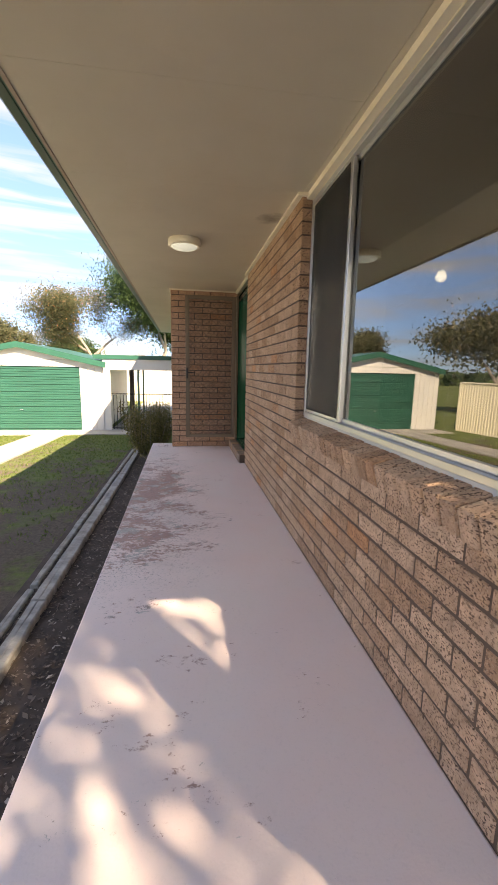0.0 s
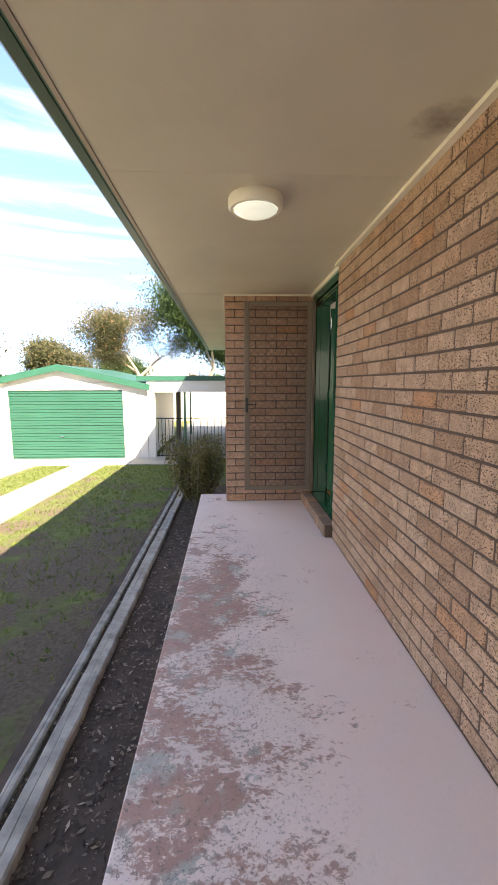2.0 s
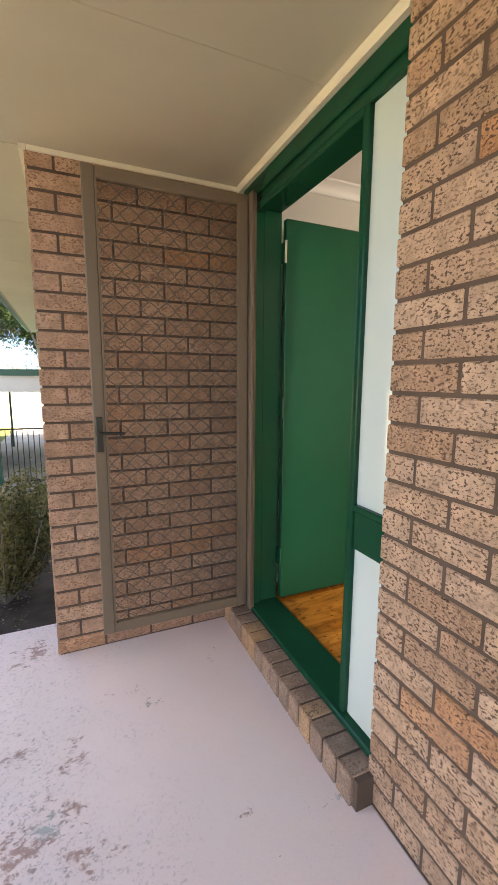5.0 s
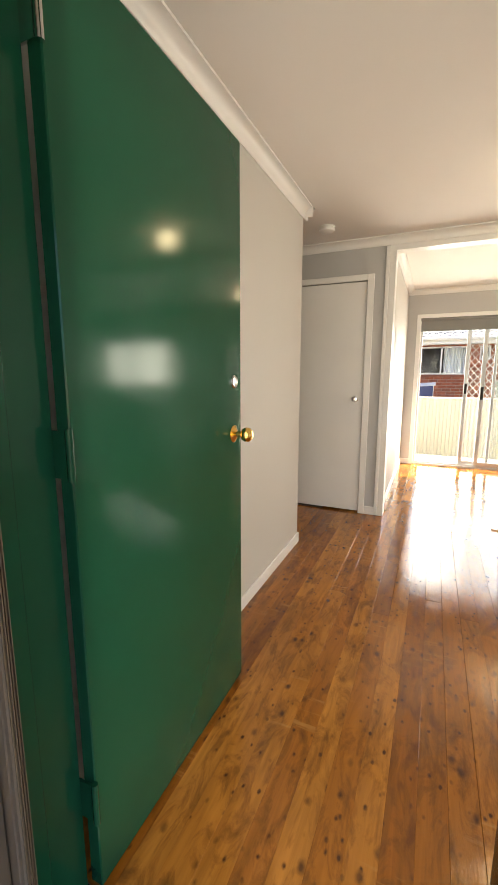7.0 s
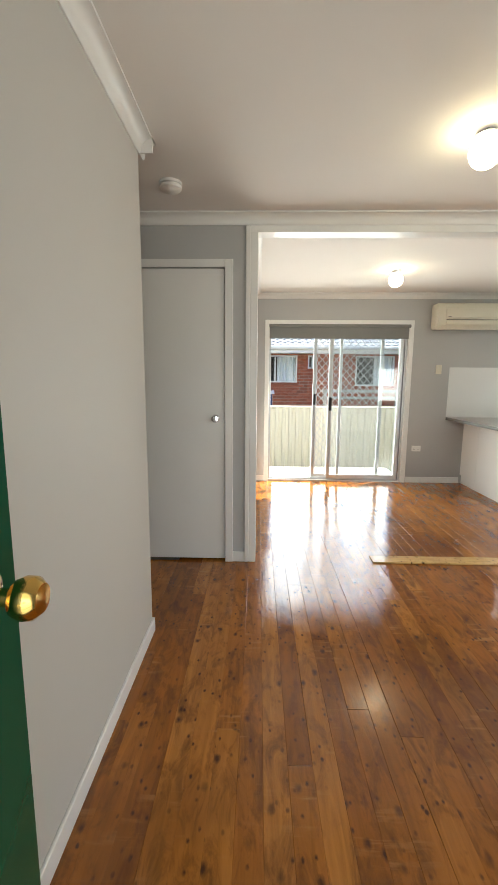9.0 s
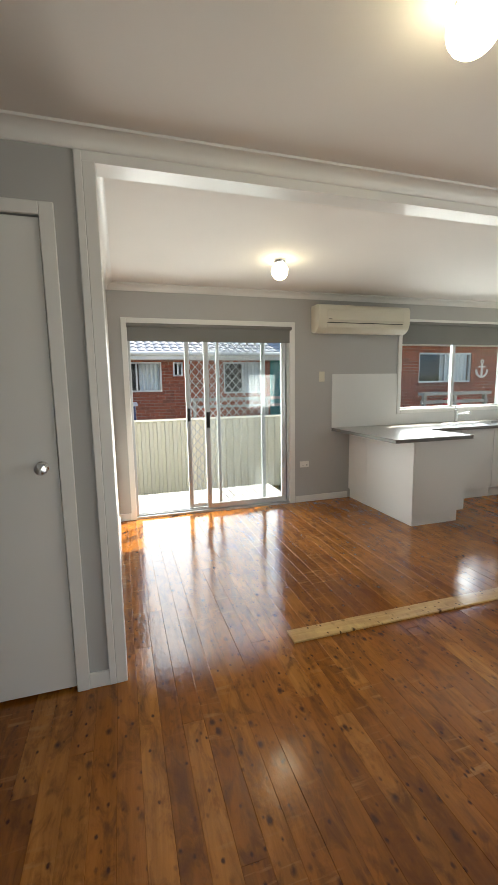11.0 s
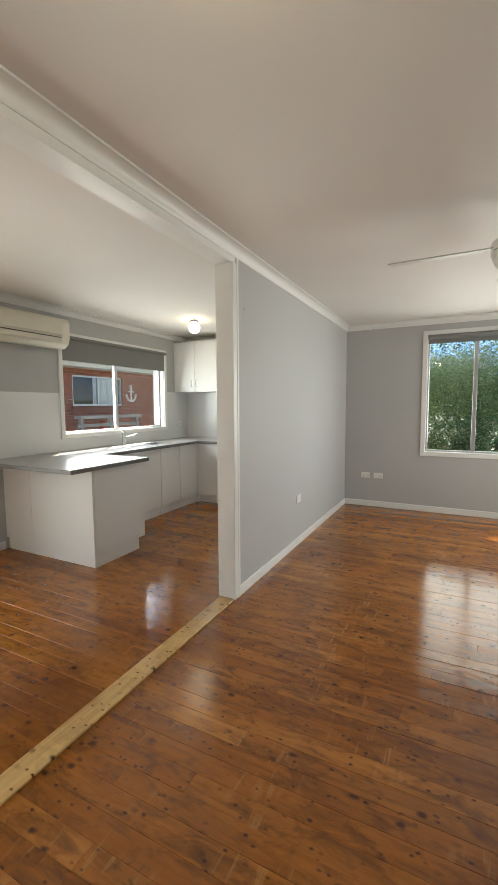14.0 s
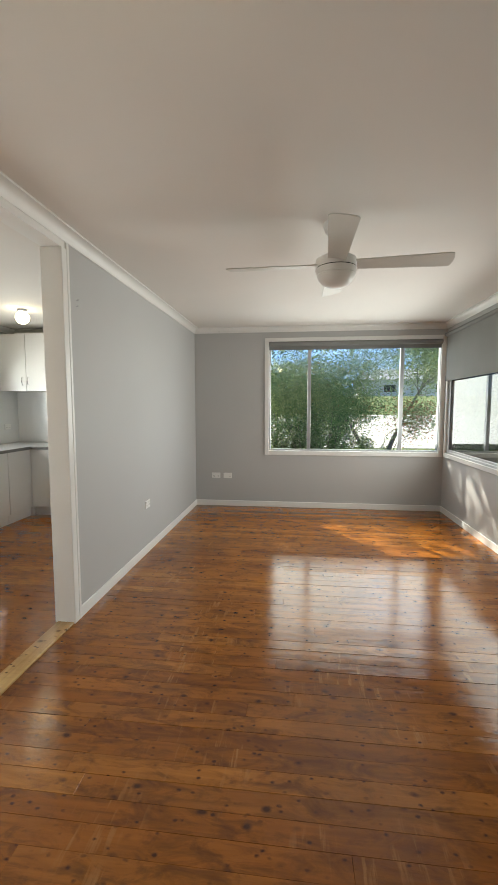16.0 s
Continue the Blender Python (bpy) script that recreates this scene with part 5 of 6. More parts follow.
part("edge_strip", boxes((4.597, 4.60, -2.60, -1.72, BT - 0.034, BT + 0.0005), (4.597, EAST - 0.007, -1.72, -1.717, BT - 0.034, BT + 0.0005), (4.597, 5.19, -2.603, -2.60, BT - 0.034, BT + 0.0005), (5.187, 5.19, -4.31, -2.603, BT - 0.034, BT + 0.0005), (3.46, 5.187, -4.31, -4.307, BT - 0.034, BT + 0.0005)), BENCH_EDGE, bt, "dark edge strip")

sink = thing("kitchen_sink", (5.48, -3.56, BT), "stainless steel sink with drainer set in the bench", "sink")
bm = boxes((SKX0 - 0.012, SKX1 + 0.012, -3.56, SKY1 + 0.012, BT, BT + 0.004), (SKX0 - 0.012, SKX0 + 0.03, SKY0 - 0.012, -3.56, BT, BT + 0.004), (SKX1 - 0.03, SKX1 + 0.012, SKY0 - 0.012, -3.56, BT, BT + 0.004), (SKX0 + 0.03, SKX1 - 0.03, SKY0 - 0.012, SKY0 + 0.03, BT, BT + 0.004))
part("rim", bm, ALU, sink)
part("bowl", boxes((SKX0 + 0.02, SKX1 - 0.02, SKY0 + 0.02, -3.555, BT - 0.17, BT - 0.166), (SKX0 + 0.02, SKX0 + 0.03, SKY0 + 0.02, -3.555, BT - 0.166, BT), (SKX1 - 0.03, SKX1 - 0.02, SKY0 + 0.02, -3.555, BT - 0.166, BT), (SKX0 + 0.03, SKX1 - 0.03, SKY0 + 0.02, SKY0 + 0.03, BT - 0.166, BT), (SKX0 + 0.03, SKX1 - 0.03, -3.565, -3.555, BT - 0.166, BT)), ALU, sink)
for k in range(6):
    x = SKX0 + 0.05 + k * 0.054
    part("drainer_rib", soft(boxes((x, x + 0.016, -3.50, SKY1 - 0.03, BT + 0.003, BT + 0.008)), 0.002, 1), ALU, sink)
tap = thing("mixer_tap", (5.71, -3.45, BT), "chrome mixer tap behind the sink", "tap")
bm = bmesh.new()
lathe(bm, [(0.028, 0), (0.028, 0.008), (0.020, 0.014), (0.020, 0.13), (0.023, 0.135), (0.023, 0.16), (0.012, 0.17), (0.001, 0.17)], (5.71, -3.45, BT))
part("body", bm, CHROME, tap, "", True)
bm = bmesh.new()
rod(bm, (5.71, -3.45, BT + 0.09), (5.54, -3.50, BT + 0.14), 0.012, 0.010)
rod(bm, (5.543, -3.499, BT + 0.14), (5.541, -3.499, BT + 0.115), 0.011)
part("spout", bm, CHROME, tap, "", True)
bm = bmesh.new()
rod(bm, (5.71, -3.45, BT + 0.165), (5.73, -3.43, BT + 0.215), 0.008, 0.006)
part("lever", bm, CHROME, tap, "", True)

# pale pine strip where the dividing wall was taken out
st = thing("floor_patch_strip", (3.4, -1.1, 0), "pale raw pine strip laid across the floor opening", "timber strip")
part("length", soft(boxes((MID - 0.006, MID + 0.104, -1.31, -0.172, 0.001, 0.013)), 0.002, 1), PINE, st)
part("length", soft(boxes((MID - 0.006, MID + 0.104, -1.976, -1.312, 0.001, 0.012)), 0.002, 1), PINE, st)


# ---- garage, carport and fences ----
GZ, GY = -1.085, 9.2
gar = thing("garage", (-5.85, GY, GZ), "white garage with a green roller door and green roof edge", "garage")
GX0, GX1, GDX0, GDX1, GDT = -8.6, -3.46, -7.62, -4.2, 1.03
bm = bmesh.new()
z_e, z_a, cx = 1.10, 1.62, (GX0 + GX1) / 2
for a, b in ((GX0, GDX0), (GDX1, GX1)):
    n = int((b - a) / 0.19)
    w = (b - a) / n
    for k in range(n):
        part("cladding_sheet", soft(boxes((a + k * w, a + k * w + w * 0.96, GY, GY + 0.08, GZ, GDT + 0.02)), 0.006, 1), WHITE_OUT, gar)
box(bm, GX0, GX0 + 0.08, GY + 0.08, GY + 6, GZ, z_e)
part("side_wall", bm, WHITE_OUT, gar)
part("side_wall", boxes((GX1 - 0.08, GX1, GY + 0.08, GY + 6, GZ, z_e)), WHITE_OUT, gar)
bm = bmesh.new()
pr = [(GX0, GDT + 0.02), (GX1, GDT + 0.02), (GX1, z_e), (cx, z_a + 0.05), (GX0, z_e)]
f0, f1 = [[bm.verts.new((x, y, z)) for x, z in pr] for y in (GY - 0.012, GY + 0.07)]
bm.faces.new(f0)
bm.faces.new(f1)
for i in range(5):
    bm.faces.new((f0[i], f0[(i + 1) % 5], f1[(i + 1) % 5], f1[i]))
part("gable", bm, WHITE_OUT, gar)
part("gable_joint", boxes((GX0 + 0.4, GX1 - 0.4, GY - 0.0145, GY - 0.0125, GDT + 0.23, GDT + 0.245)), CONCRETE, gar)
for s in (0, 1):
    bm = bmesh.new()
    xa, xb = ((GX0 - 0.12, cx), (cx, GX1 + 0.12))[s]
    za, zb = ((z_e - 0.02, z_a + 0.06), (z_a + 0.06, z_e - 0.02))[s]
    for y0, y1, t0, t1 in ((GY - 0.16, GY + 6.1, 0.10, 0.13), (GY - 0.18, GY - 0.15, -0.05, 0.14)):
        q = [bm.verts.new((x, y, z + t)) for t in (t0, t1) for (x, z) in ((xa, za), (xb, zb)) for y in (y0, y1)]
        for f in ((0, 1, 3, 2), (4, 6, 7, 5), (0, 4, 5, 1), (2, 3, 7, 6), (0, 2, 6, 4), (1, 5, 7, 3)):
            bm.faces.new([q[i] for i in f])
    part("roof_side", bm, GREEN_ROOF, gar, "green steel roof and barge")
rd = part("roller_door", boxes((GDX0, GDX1, GY + 0.05, GY + 0.07, GZ, GDT + 0.02)), GREEN_DOOR, gar, "green ribbed roller door")
hh = (GDT - GZ) / 26
for k in range(26):
    z = GZ + k * hh
    depth = 0.022 if k % 3 else 0.034
    part("slat", soft(boxes((GDX0 + 0.01, GDX1 - 0.01, GY + 0.05 - depth, GY + 0.05, z + 0.004, z + hh - (0.006 if k % 3 else 0.024))), 0.004, 1), GREEN_DOOR, rd)
bm = bmesh.new()
rod(bm, (cx - 0.1, GY + 0.03, GZ + 0.72), (cx + 0.03, GY - 0.02, GZ + 0.72), 0.018)
part("door_handle", bm, CHROME, rd, "chrome handle")

cp = thing("carport", (-1.5, 10, GZ), "white carport with a green roof edge and posts", "carport")
part("beam", boxes((GX1, 3.0, GY + 0.02, GY + 0.14, 0.98, 1.33)), WHITE_OUT, cp, "white painted beam")
part("roof", boxes((GX1 - 0.3, 3.2, GY - 0.02, GY + 7, 1.33, 1.47)), GREEN_ROOF, cp, "green steel roof edge")
part("side_wall", boxes((GX1, GX1 + 0.22, GY + 0.03, GY + 0.2, GZ, 0.98)), WHITE_OUT, cp)
part("back_post", boxes((GX1 + 0.36, GX1 + 0.55, GY + 4.0, GY + 4.2, GZ - 0.03, 1.35)), BENCH_EDGE, cp)
for x, y in ((-2.32, GY + 0.09), (0.2, GY + 0.09), (-0.9, GY + 6), (-2.7, GY + 6)):
    part("post", boxes((x - 0.035, x + 0.035, y - 0.035, y + 0.035, GZ - 0.05, 1.0)), GREEN_ROOF, cp, "green steel post")
ft = thing("tubular_fence", (-1.5, GY + 0.3, GZ), "black steel picket fence across the carport", "fence")
part("rail", boxes((GX1 + 0.22, 1.4, GY + 0.15, GY + 0.17, 0.15, 0.185)), BLACK, ft)
part("rail", boxes((GX1 + 0.22, 1.4, GY + 0.15, GY + 0.17, GZ + 0.06, GZ + 0.095)), BLACK, ft)
pm = block_mesh("picket", 0.018, 0.018, 1.2, 0.002, BLACK)
for k in range(40):
    piece("picket", pm, (GX1 + 0.29 + k * 0.11, GY + 0.16, GZ + 0.62), ft)

lat = thing("lattice_fence", (-1.0, 24, GZ), "white lattice-topped fence beyond the carport", "fence")
LY = 22.0
for k in range(6):
    x = -5.0 + k * 1.6
    part("post", boxes((x - 0.05, x + 0.05, LY, LY + 0.1, -1.2, 1.12)), WHITE_OUT, lat)
part("lower_panel", boxes((-5.0, 3.0, LY + 0.03, LY + 0.06, -1.2, 0.28)), FENCE, lat)
part("rail", boxes((-5.0, 3.0, LY + 0.01, LY + 0.08, 0.28, 0.36), (-5.0, 3.0, LY + 0.01, LY + 0.08, 1.02, 1.10)), WHITE_OUT, lat)
bm = bmesh.new()
for k in range(60):
    box(bm, -5.0 + k * 0.135, -4.94 + k * 0.135, LY + 0.035, LY + 0.05, 0.36, 1.02)
for k in range(5):
    box(bm, -5.0, 3.0, LY + 0.05, LY + 0.062, 0.40 + k * 0.13, 0.46 + k * 0.13)
part("lattice", bm, WHITE_OUT, lat)


def steel_fence(name, a, b, z0, z1, lab, bays):
    """Ribbed steel fence sheets between posts from a to b."""
    a, b = Vector((*a, 0)), Vector((*b, 0))
    d = (b - a).normalized()
    nrm = Vector((-d.y, d.x, 0))
    ob = thing(name, (*(a + b).to_2d() / 2, z0), lab, "fence")
    L = (b - a).length / bays
    for k in range(bays):
        bm = bmesh.new()
        o, u, prof = a + d * (k * L), 0.0, []
        while u < L:
            for du, w in ((0.0, 0.0), (0.055, 0.0), (0.07, 0.028), (0.125, 0.028), (0.14, 0.0)):
                if u + du <= L:
                    prof.append((u + du, w))
            u += 0.14
        lo = [bm.verts.new(o + d * u + nrm * w + Vector((0, 0, z0))) for u, w in prof]
        hi = [bm.verts.new(o + d * u + nrm * w + Vector((0, 0, z1))) for u, w in prof]
        for i in range(len(prof) - 1):
            bm.faces.new((lo[i], lo[i + 1], hi[i + 1], hi[i]))
        part("sheet", bm, FENCE, ob)
    for k in range(bays + 1):
        o = a + d * (k * L)
        part("post", soft(boxes((o.x - 0.035, o.x + 0.035, o.y - 0.035, o.y + 0.035, z0, z1 + 0.02)), 0.004, 1), FENCE, ob)
    for z in (z0 + 0.03, z1):
        bm = bmesh.new()
        rod(bm, a + Vector((0, 0, z)), b + Vector((0, 0, z)), 0.032, seg=4)
        part("rail", bm, FENCE, ob)
    return ob


steel_fence("steel_fence", (9.0, -14.0), (9.0, 5.4), -0.64, 0.765, "cream ribbed steel boundary fence", 6)
steel_fence("side_fence", (-9.4, -12.0), (-9.4, 9.0), -1.15, 0.75, "cream ribbed steel fence along the driveway", 9)

setting("rear_landing", soft(boxes((EAST + 0.2, 7.25, -1.45, 1.6, -0.7, -0.115)), 0.01, 1), LANDING, "pale sunlit paving outside the sliding door", "paving")
bm = bmesh.new()
for _ in range(3500):
    x, y = rng.uniform(7.3, 8.95), rng.uniform(-3, 2.2)
    o = Vector((x, y, ground_z(x, y)))
    t, h = rng.uniform(0, 6.28), rng.uniform(0.04, 0.12)
    d = Vector((math.cos(t), math.sin(t), 0)) * 0.008
    bm.faces.new([bm.verts.new(k) for k in (o - d, o + d, o + Vector((rng.uniform(-0.04, 0.04), rng.uniform(-0.04, 0.04), h)))])
stuff("rear_grass", bm, GRASS_BLADE, "grass along the boundary fence", "grass")

# ---- neighbour's house ----
NX, NZ = 13.0, -0.7
nh = thing("neighbour_house", (15, -5, NZ), "red brick neighbour's house with grey tiled roof", "house")
def house_front(x, ylo, yhi, top, wins, depth):
    """One brick front with its windows, eaves, gutter and tiled roof; gives its wall and the rest of its brickwork."""
    segs, edges = [], sorted({ylo, yhi} | {e for w in wins for e in w[:2]})
    for a, b in zip(edges, edges[1:]):
        hit = [w for w in wins if w[0] <= a and b <= w[1]]
        if hit:
            segs += [(x, x + 0.12, a, b, NZ, hit[0][2]), (x, x + 0.12, a, b, hit[0][3], top)]
        else:
            segs.append((x, x + 0.12, a, b, NZ, top))
    ends = [(x + 0.12, x + depth, ylo, ylo + 0.12, NZ, top), (x + 0.12, x + depth, yhi - 0.12, yhi, NZ, top)]
    wall = part("wall", boxes(*[(s[0] + 0.008, *s[1:]) for s in segs + ends]), MORTAR_OUT, nh, "red brick wall")
    for a, b, c, d in wins:
        w = part("window", boxes(*ring("y", x + 0.03, x + 0.09, a, b, c, d, 0.045), (x + 0.03, x + 0.09, (a + b) / 2 - 0.02, (a + b) / 2 + 0.02, c, d)), ALU, nh)
        part("pane", boxes((x + 0.055, x + 0.06, a + 0.04, b - 0.04, c + 0.04, d - 0.04)), GLASS, w)
        part("sill", boxes((x - 0.04, x + 0.03, a - 0.03, b + 0.03, c - 0.08, c)), BRICK_RED, w)
        bm = bmesh.new()
        n = 26
        y0, y1 = (a + 0.05, b - (b - a) * 0.55) if b - a < 1.6 else (a + 0.05, b - (b - a) * 0.45)
        lo = [bm.verts.new((x + 0.14 + 0.02 * math.sin(i * 1.3), y0 + (y1 - y0) * i / n, c + 0.03)) for i in range(n + 1)]
        hi = [bm.verts.new((x + 0.14 + 0.02 * math.sin(i * 1.3), y0 + (y1 - y0) * i / n, d - 0.03)) for i in range(n + 1)]
        for i in range(n):
            bm.faces.new((lo[i], lo[i + 1], hi[i + 1], hi[i]))
        part("curtain", bm, CURTAIN, w, "white curtain")
        # dark sheet behind the pane in place of the room's shade
        part("shade_sheet", boxes((x + 0.6, x + 0.65, a - 0.3, b + 0.3, c - 0.3, d + 0.3)), ROOM_SHADE, w)
    part("eaves", boxes((x - 0.55, x + 0.1, ylo - 0.4, yhi + 0.4, top - 0.04, top)), WHITE_OUT, nh)
    part("fascia", boxes((x - 0.58, x - 0.55, ylo - 0.4, yhi + 0.4, top - 0.05, top + 0.15)), WHITE_OUT, nh)
    bm = bmesh.new()
    rod(bm, (x - 0.62, ylo - 0.4, top + 0.10), (x - 0.62, yhi + 0.4, top + 0.10), 0.06, seg=10)
    part("gutter", bm, WHITE_OUT, nh)
    rf = part("roof", boxes((x - 0.5, x + depth, ylo - 0.3, yhi + 0.3, top + 0.0, top + 0.03)), ROOF_TILE, nh)
    tile = bpy.data.meshes.new("tile")
    tv, tf = [], []
    count = int((yhi - ylo + 0.8) / 0.21)
    tw = (yhi - ylo + 0.8) / count
    for i in range(count * 4 + 1):
        y = ylo - 0.4 + i * tw / 4
        h = 0.035 * abs(math.sin(math.pi * i / 4))
        tv += [(0, y, h + 0.015), (0, y, h - 0.02), (0.37, y, 0.115 + h)]
    for i in range(count * 4):
        a, b = i * 3, (i + 1) * 3
        tf += [(a, b, b + 1, a + 1), (a, a + 2, b + 2, b)]
    tile.from_pydata(tv, [], tf)
    tile.materials.append(ROOF_TILE)
    for k in range(15):
        piece("tile_course", tile, (x - 0.60 + k * 0.34, 0, top + 0.14 + k * 0.115), rf)
    return wall, segs


WX = 11.3
fronts = [(NX, *house_front(NX, -5.2, 7.0, 2.12, [(-0.47, 0.85, 1.24, 2.04), (-1.05, -0.78, 1.65, 2.04), (-3.35, -2.2, 1.15, 2.04)], 6.0)),
          (WX, *house_front(WX, -12.4, -5.2, 2.42, [(-9.30, -7.45, 1.36, 2.2)], 7.5))]
# the little verandah and its trim
vr = thing("verandah_rail", (12.2, -4.3, 0), "grey timber verandah rail of the neighbour's house", "railing")
part("top_rail", boxes((12.15, 12.25, -5.2, -1.1, 0.98, 1.06)), CONCRETE, vr)
part("brace", boxes((12.17, 12.23, -5.2, -1.1, 0.80, 0.86)), CONCRETE, vr)
for y in (-5.1, -3.2, -1.2):
    part("post", boxes((12.16, 12.24, y - 0.04, y + 0.04, NZ, 1.0)), CONCRETE, vr)
td = thing("neighbour_door", (NX, -4.5, NZ), "teal painted door of the neighbour's house", "door")
part("leaf", soft(boxes((NX - 0.035, NX + 0.004, -4.45, -3.6, -0.2, 2.1)), 0.004, 1), TEAL, td)
part("side_panel", boxes((NX - 0.03, NX + 0.004, -5.15, -4.75, 0.9, 2.3)), CURTAIN, td)
tb = thing("garden_table", (10.75, -8.1, NZ), "weathered grey garden bench behind the fence", "garden bench")
part("top_plank", boxes((10.5, 10.75, -9.25, -7.0, 1.02, 1.10)), CONCRETE, tb)
part("rail", boxes((10.6, 10.65, -9.25, -7.0, 0.80, 0.88)), CONCRETE, tb)
for y in (-9.15, -7.1, -8.1):
    part("leg", boxes((10.58, 10.68, y - 0.04, y + 0.04, NZ, 1.02)), CONCRETE, tb)
rc = thing("red_toolbox", (10.85, -8.25, NZ), "red box beside the garden bench", "box")
part("lid", soft(boxes((10.78, 10.97, -8.5, -8.0, 0.60, 0.93)), 0.03, 2), RED, rc)
bm = boxes((10.82, 10.92, -8.45, -8.05, NZ, 0.6))
part("base", bm, BLACK, rc)
an = thing("anchor_ornament", (WX - 0.03, -9.68, 1.45), "white anchor ornament on the brick wall", "wall ornament")
bm = bmesh.new()
AYc, AZc = -9.68, 1.70
box(bm, WX - 0.03, WX - 0.001, AYc - 0.025, AYc + 0.025, AZc - 0.20, AZc + 0.20)
box(bm, WX - 0.03, WX - 0.001, AYc - 0.12, AYc + 0.12, AZc + 0.08, AZc + 0.125)
for t0 in range(10):
    t, u = math.pi * (1 + t0 / 10), math.pi * (1 + (t0 + 1) / 10)
    rod(bm, (WX - 0.016, AYc + 0.21 * math.cos(t), AZc + 0.02 + 0.22 * math.sin(t)), (WX - 0.016, AYc + 0.21 * math.cos(u), AZc + 0.02 + 0.22 * math.sin(u)), 0.03, seg=6)
for t0 in range(12):
    t, u = 2 * math.pi * t0 / 12, 2 * math.pi * (t0 + 1) / 12
    rod(bm, (WX - 0.016, AYc + 0.05 * math.cos(t), AZc + 0.25 + 0.05 * math.sin(t)), (WX - 0.016, AYc + 0.05 * math.cos(u), AZc + 0.25 + 0.05 * math.sin(u)), 0.018, seg=6)
part("anchor", bm, WHITE_OUT, an)
cl = thing("clothes_airer", (10.5, 0.9, NZ), "blue cloths on a folding clothes airer", "clothes airer")
bm = bmesh.new()
for k in range(5):
    rod(bm, (10.3 + 0.12 * k, 0.3, 1.0 + 0.012 * k), (10.3 + 0.12 * k, 1.5, 0.92 + 0.012 * k), 0.012, seg=6)
rod(bm, (10.3, 0.35, NZ), (10.8, 0.35, 1.05), 0.015, seg=6)
rod(bm, (10.3, 1.4, NZ), (10.8, 1.4, 1.0), 0.015, seg=6)
part("airer_frame", bm, ALU, cl)
part("cloth", boxes((10.42, 10.44, 0.35, 1.0, 0.35, 0.98)), NAVY, cl, "blue cloth")
part("cloth", boxes((10.66, 10.68, 0.45, 1.2, 0.45, 0.98)), NAVY, cl, "blue cloth")


# ---- trees and bushes ----
def tree(name, at, height, spread, seed, leaf_mat, leaf_n, leaf_size, label, limb_from=0.3, bare=0.0, trunk_r=0.18, extra=None, cat="tree", slim=0.45, clump=1.0):
    r = random.Random(seed)
    ob = thing(name, at, label, cat)
    base = Vector(at)
    wood, tips = bmesh.new(), []

    def grow(p, d, length, rad, depth):
        q = p
        for _ in range(3):
            d = (d + Vector((r.uniform(-0.22, 0.22), r.uniform(-0.22, 0.22), r.uniform(-0.05, 0.14)))).normalized()
            e = q + d * (length / 3)
            rod(wood, q, e, rad, rad * 0.82, 6, False)
            q, rad = e, rad * 0.82
            if depth <= 2:
                tips.append((q, depth))
        if depth == 0:
            return
        for _ in range(r.choice((2, 3, 3))):
            a = r.uniform(0, 6.28)
            side = Vector((math.cos(a), math.sin(a), r.uniform(-0.15, 0.55))) * spread
            grow(q, (d * 0.7 + side).normalized(), length * r.uniform(0.62, 0.85), rad * 0.68, depth - 1)

    grow(base, Vector((r.uniform(-0.1, 0.1), r.uniform(-0.1, 0.1), 1)), height * limb_from, trunk_r, 4)
    part("trunk", wood, BARK, ob, "", True)
    crowns = [(leaf_mat, leaf_n)] + ([extra] if extra else [])
    for mat, count in crowns:
        verts, faces = [], []
        per = max(1, int(count / max(1, len(tips))))
        for p, depth in tips:
            if r.random() < bare:
                continue
            cl = p + Vector((r.gauss(0, 0.1), r.gauss(0, 0.1), r.gauss(0, 0.1))) * height * 0.1
            rad = height * r.uniform(0.05, 0.11) * clump
            for _ in range(per):
                o = cl + Vector((r.gauss(0, 1), r.gauss(0, 1), r.gauss(0, 0.7))) * rad
                u = Vector((r.gauss(0, 1), r.gauss(0, 1), r.gauss(0, 1))).normalized()
                w = u.orthogonal().normalized()
                s = leaf_size * r.uniform(0.6, 1.4)
                i = len(verts)
                verts += [o - u * s, o + w * s * slim, o + u * s, o - w * s * slim]
                faces.append((i, i + 1, i + 2, i + 3))
        me = bpy.data.meshes.new("crown")
        me.from_pydata(verts, [], faces)
        me.materials.append(mat)
        under(new("crown", me), ob)
    return ob


tree("bare_tree", (-8.0, 27, -1.1), 12.2, 0.95, 11, LEAF_OLIVE, 62000, 0.06, "spreading half-bare tree with olive and rusty leaves", 0.235, 0.3, 0.34, (LEAF_RUST, 1500), clump=0.55)
tree("dark_green_tree", (-3.2, 28, -1.1), 13.0, 0.7, 5, LEAF_DARK, 64000, 0.085, "tall dense dark green tree", 0.28, 0.0, 0.28, clump=0.75)
tree("dark_green_tree", (1.5, 30, -1.1), 11.0, 0.7, 8, LEAF_DARK, 36000, 0.10, "dense dark green tree", 0.26, 0.0, 0.28)
tree("far_tree", (-20, 42, -1.1), 8.5, 0.85, 21, LEAF_OLIVE, 26000, 0.12, "olive green tree beyond the garage", 0.26, 0.0, 0.3)
tree("far_tree", (-14, 46, -1.1), 7.0, 0.8, 22, LEAF_DARK, 16000, 0.14, "dark green tree beyond the garage", 0.26, 0.0, 0.3)
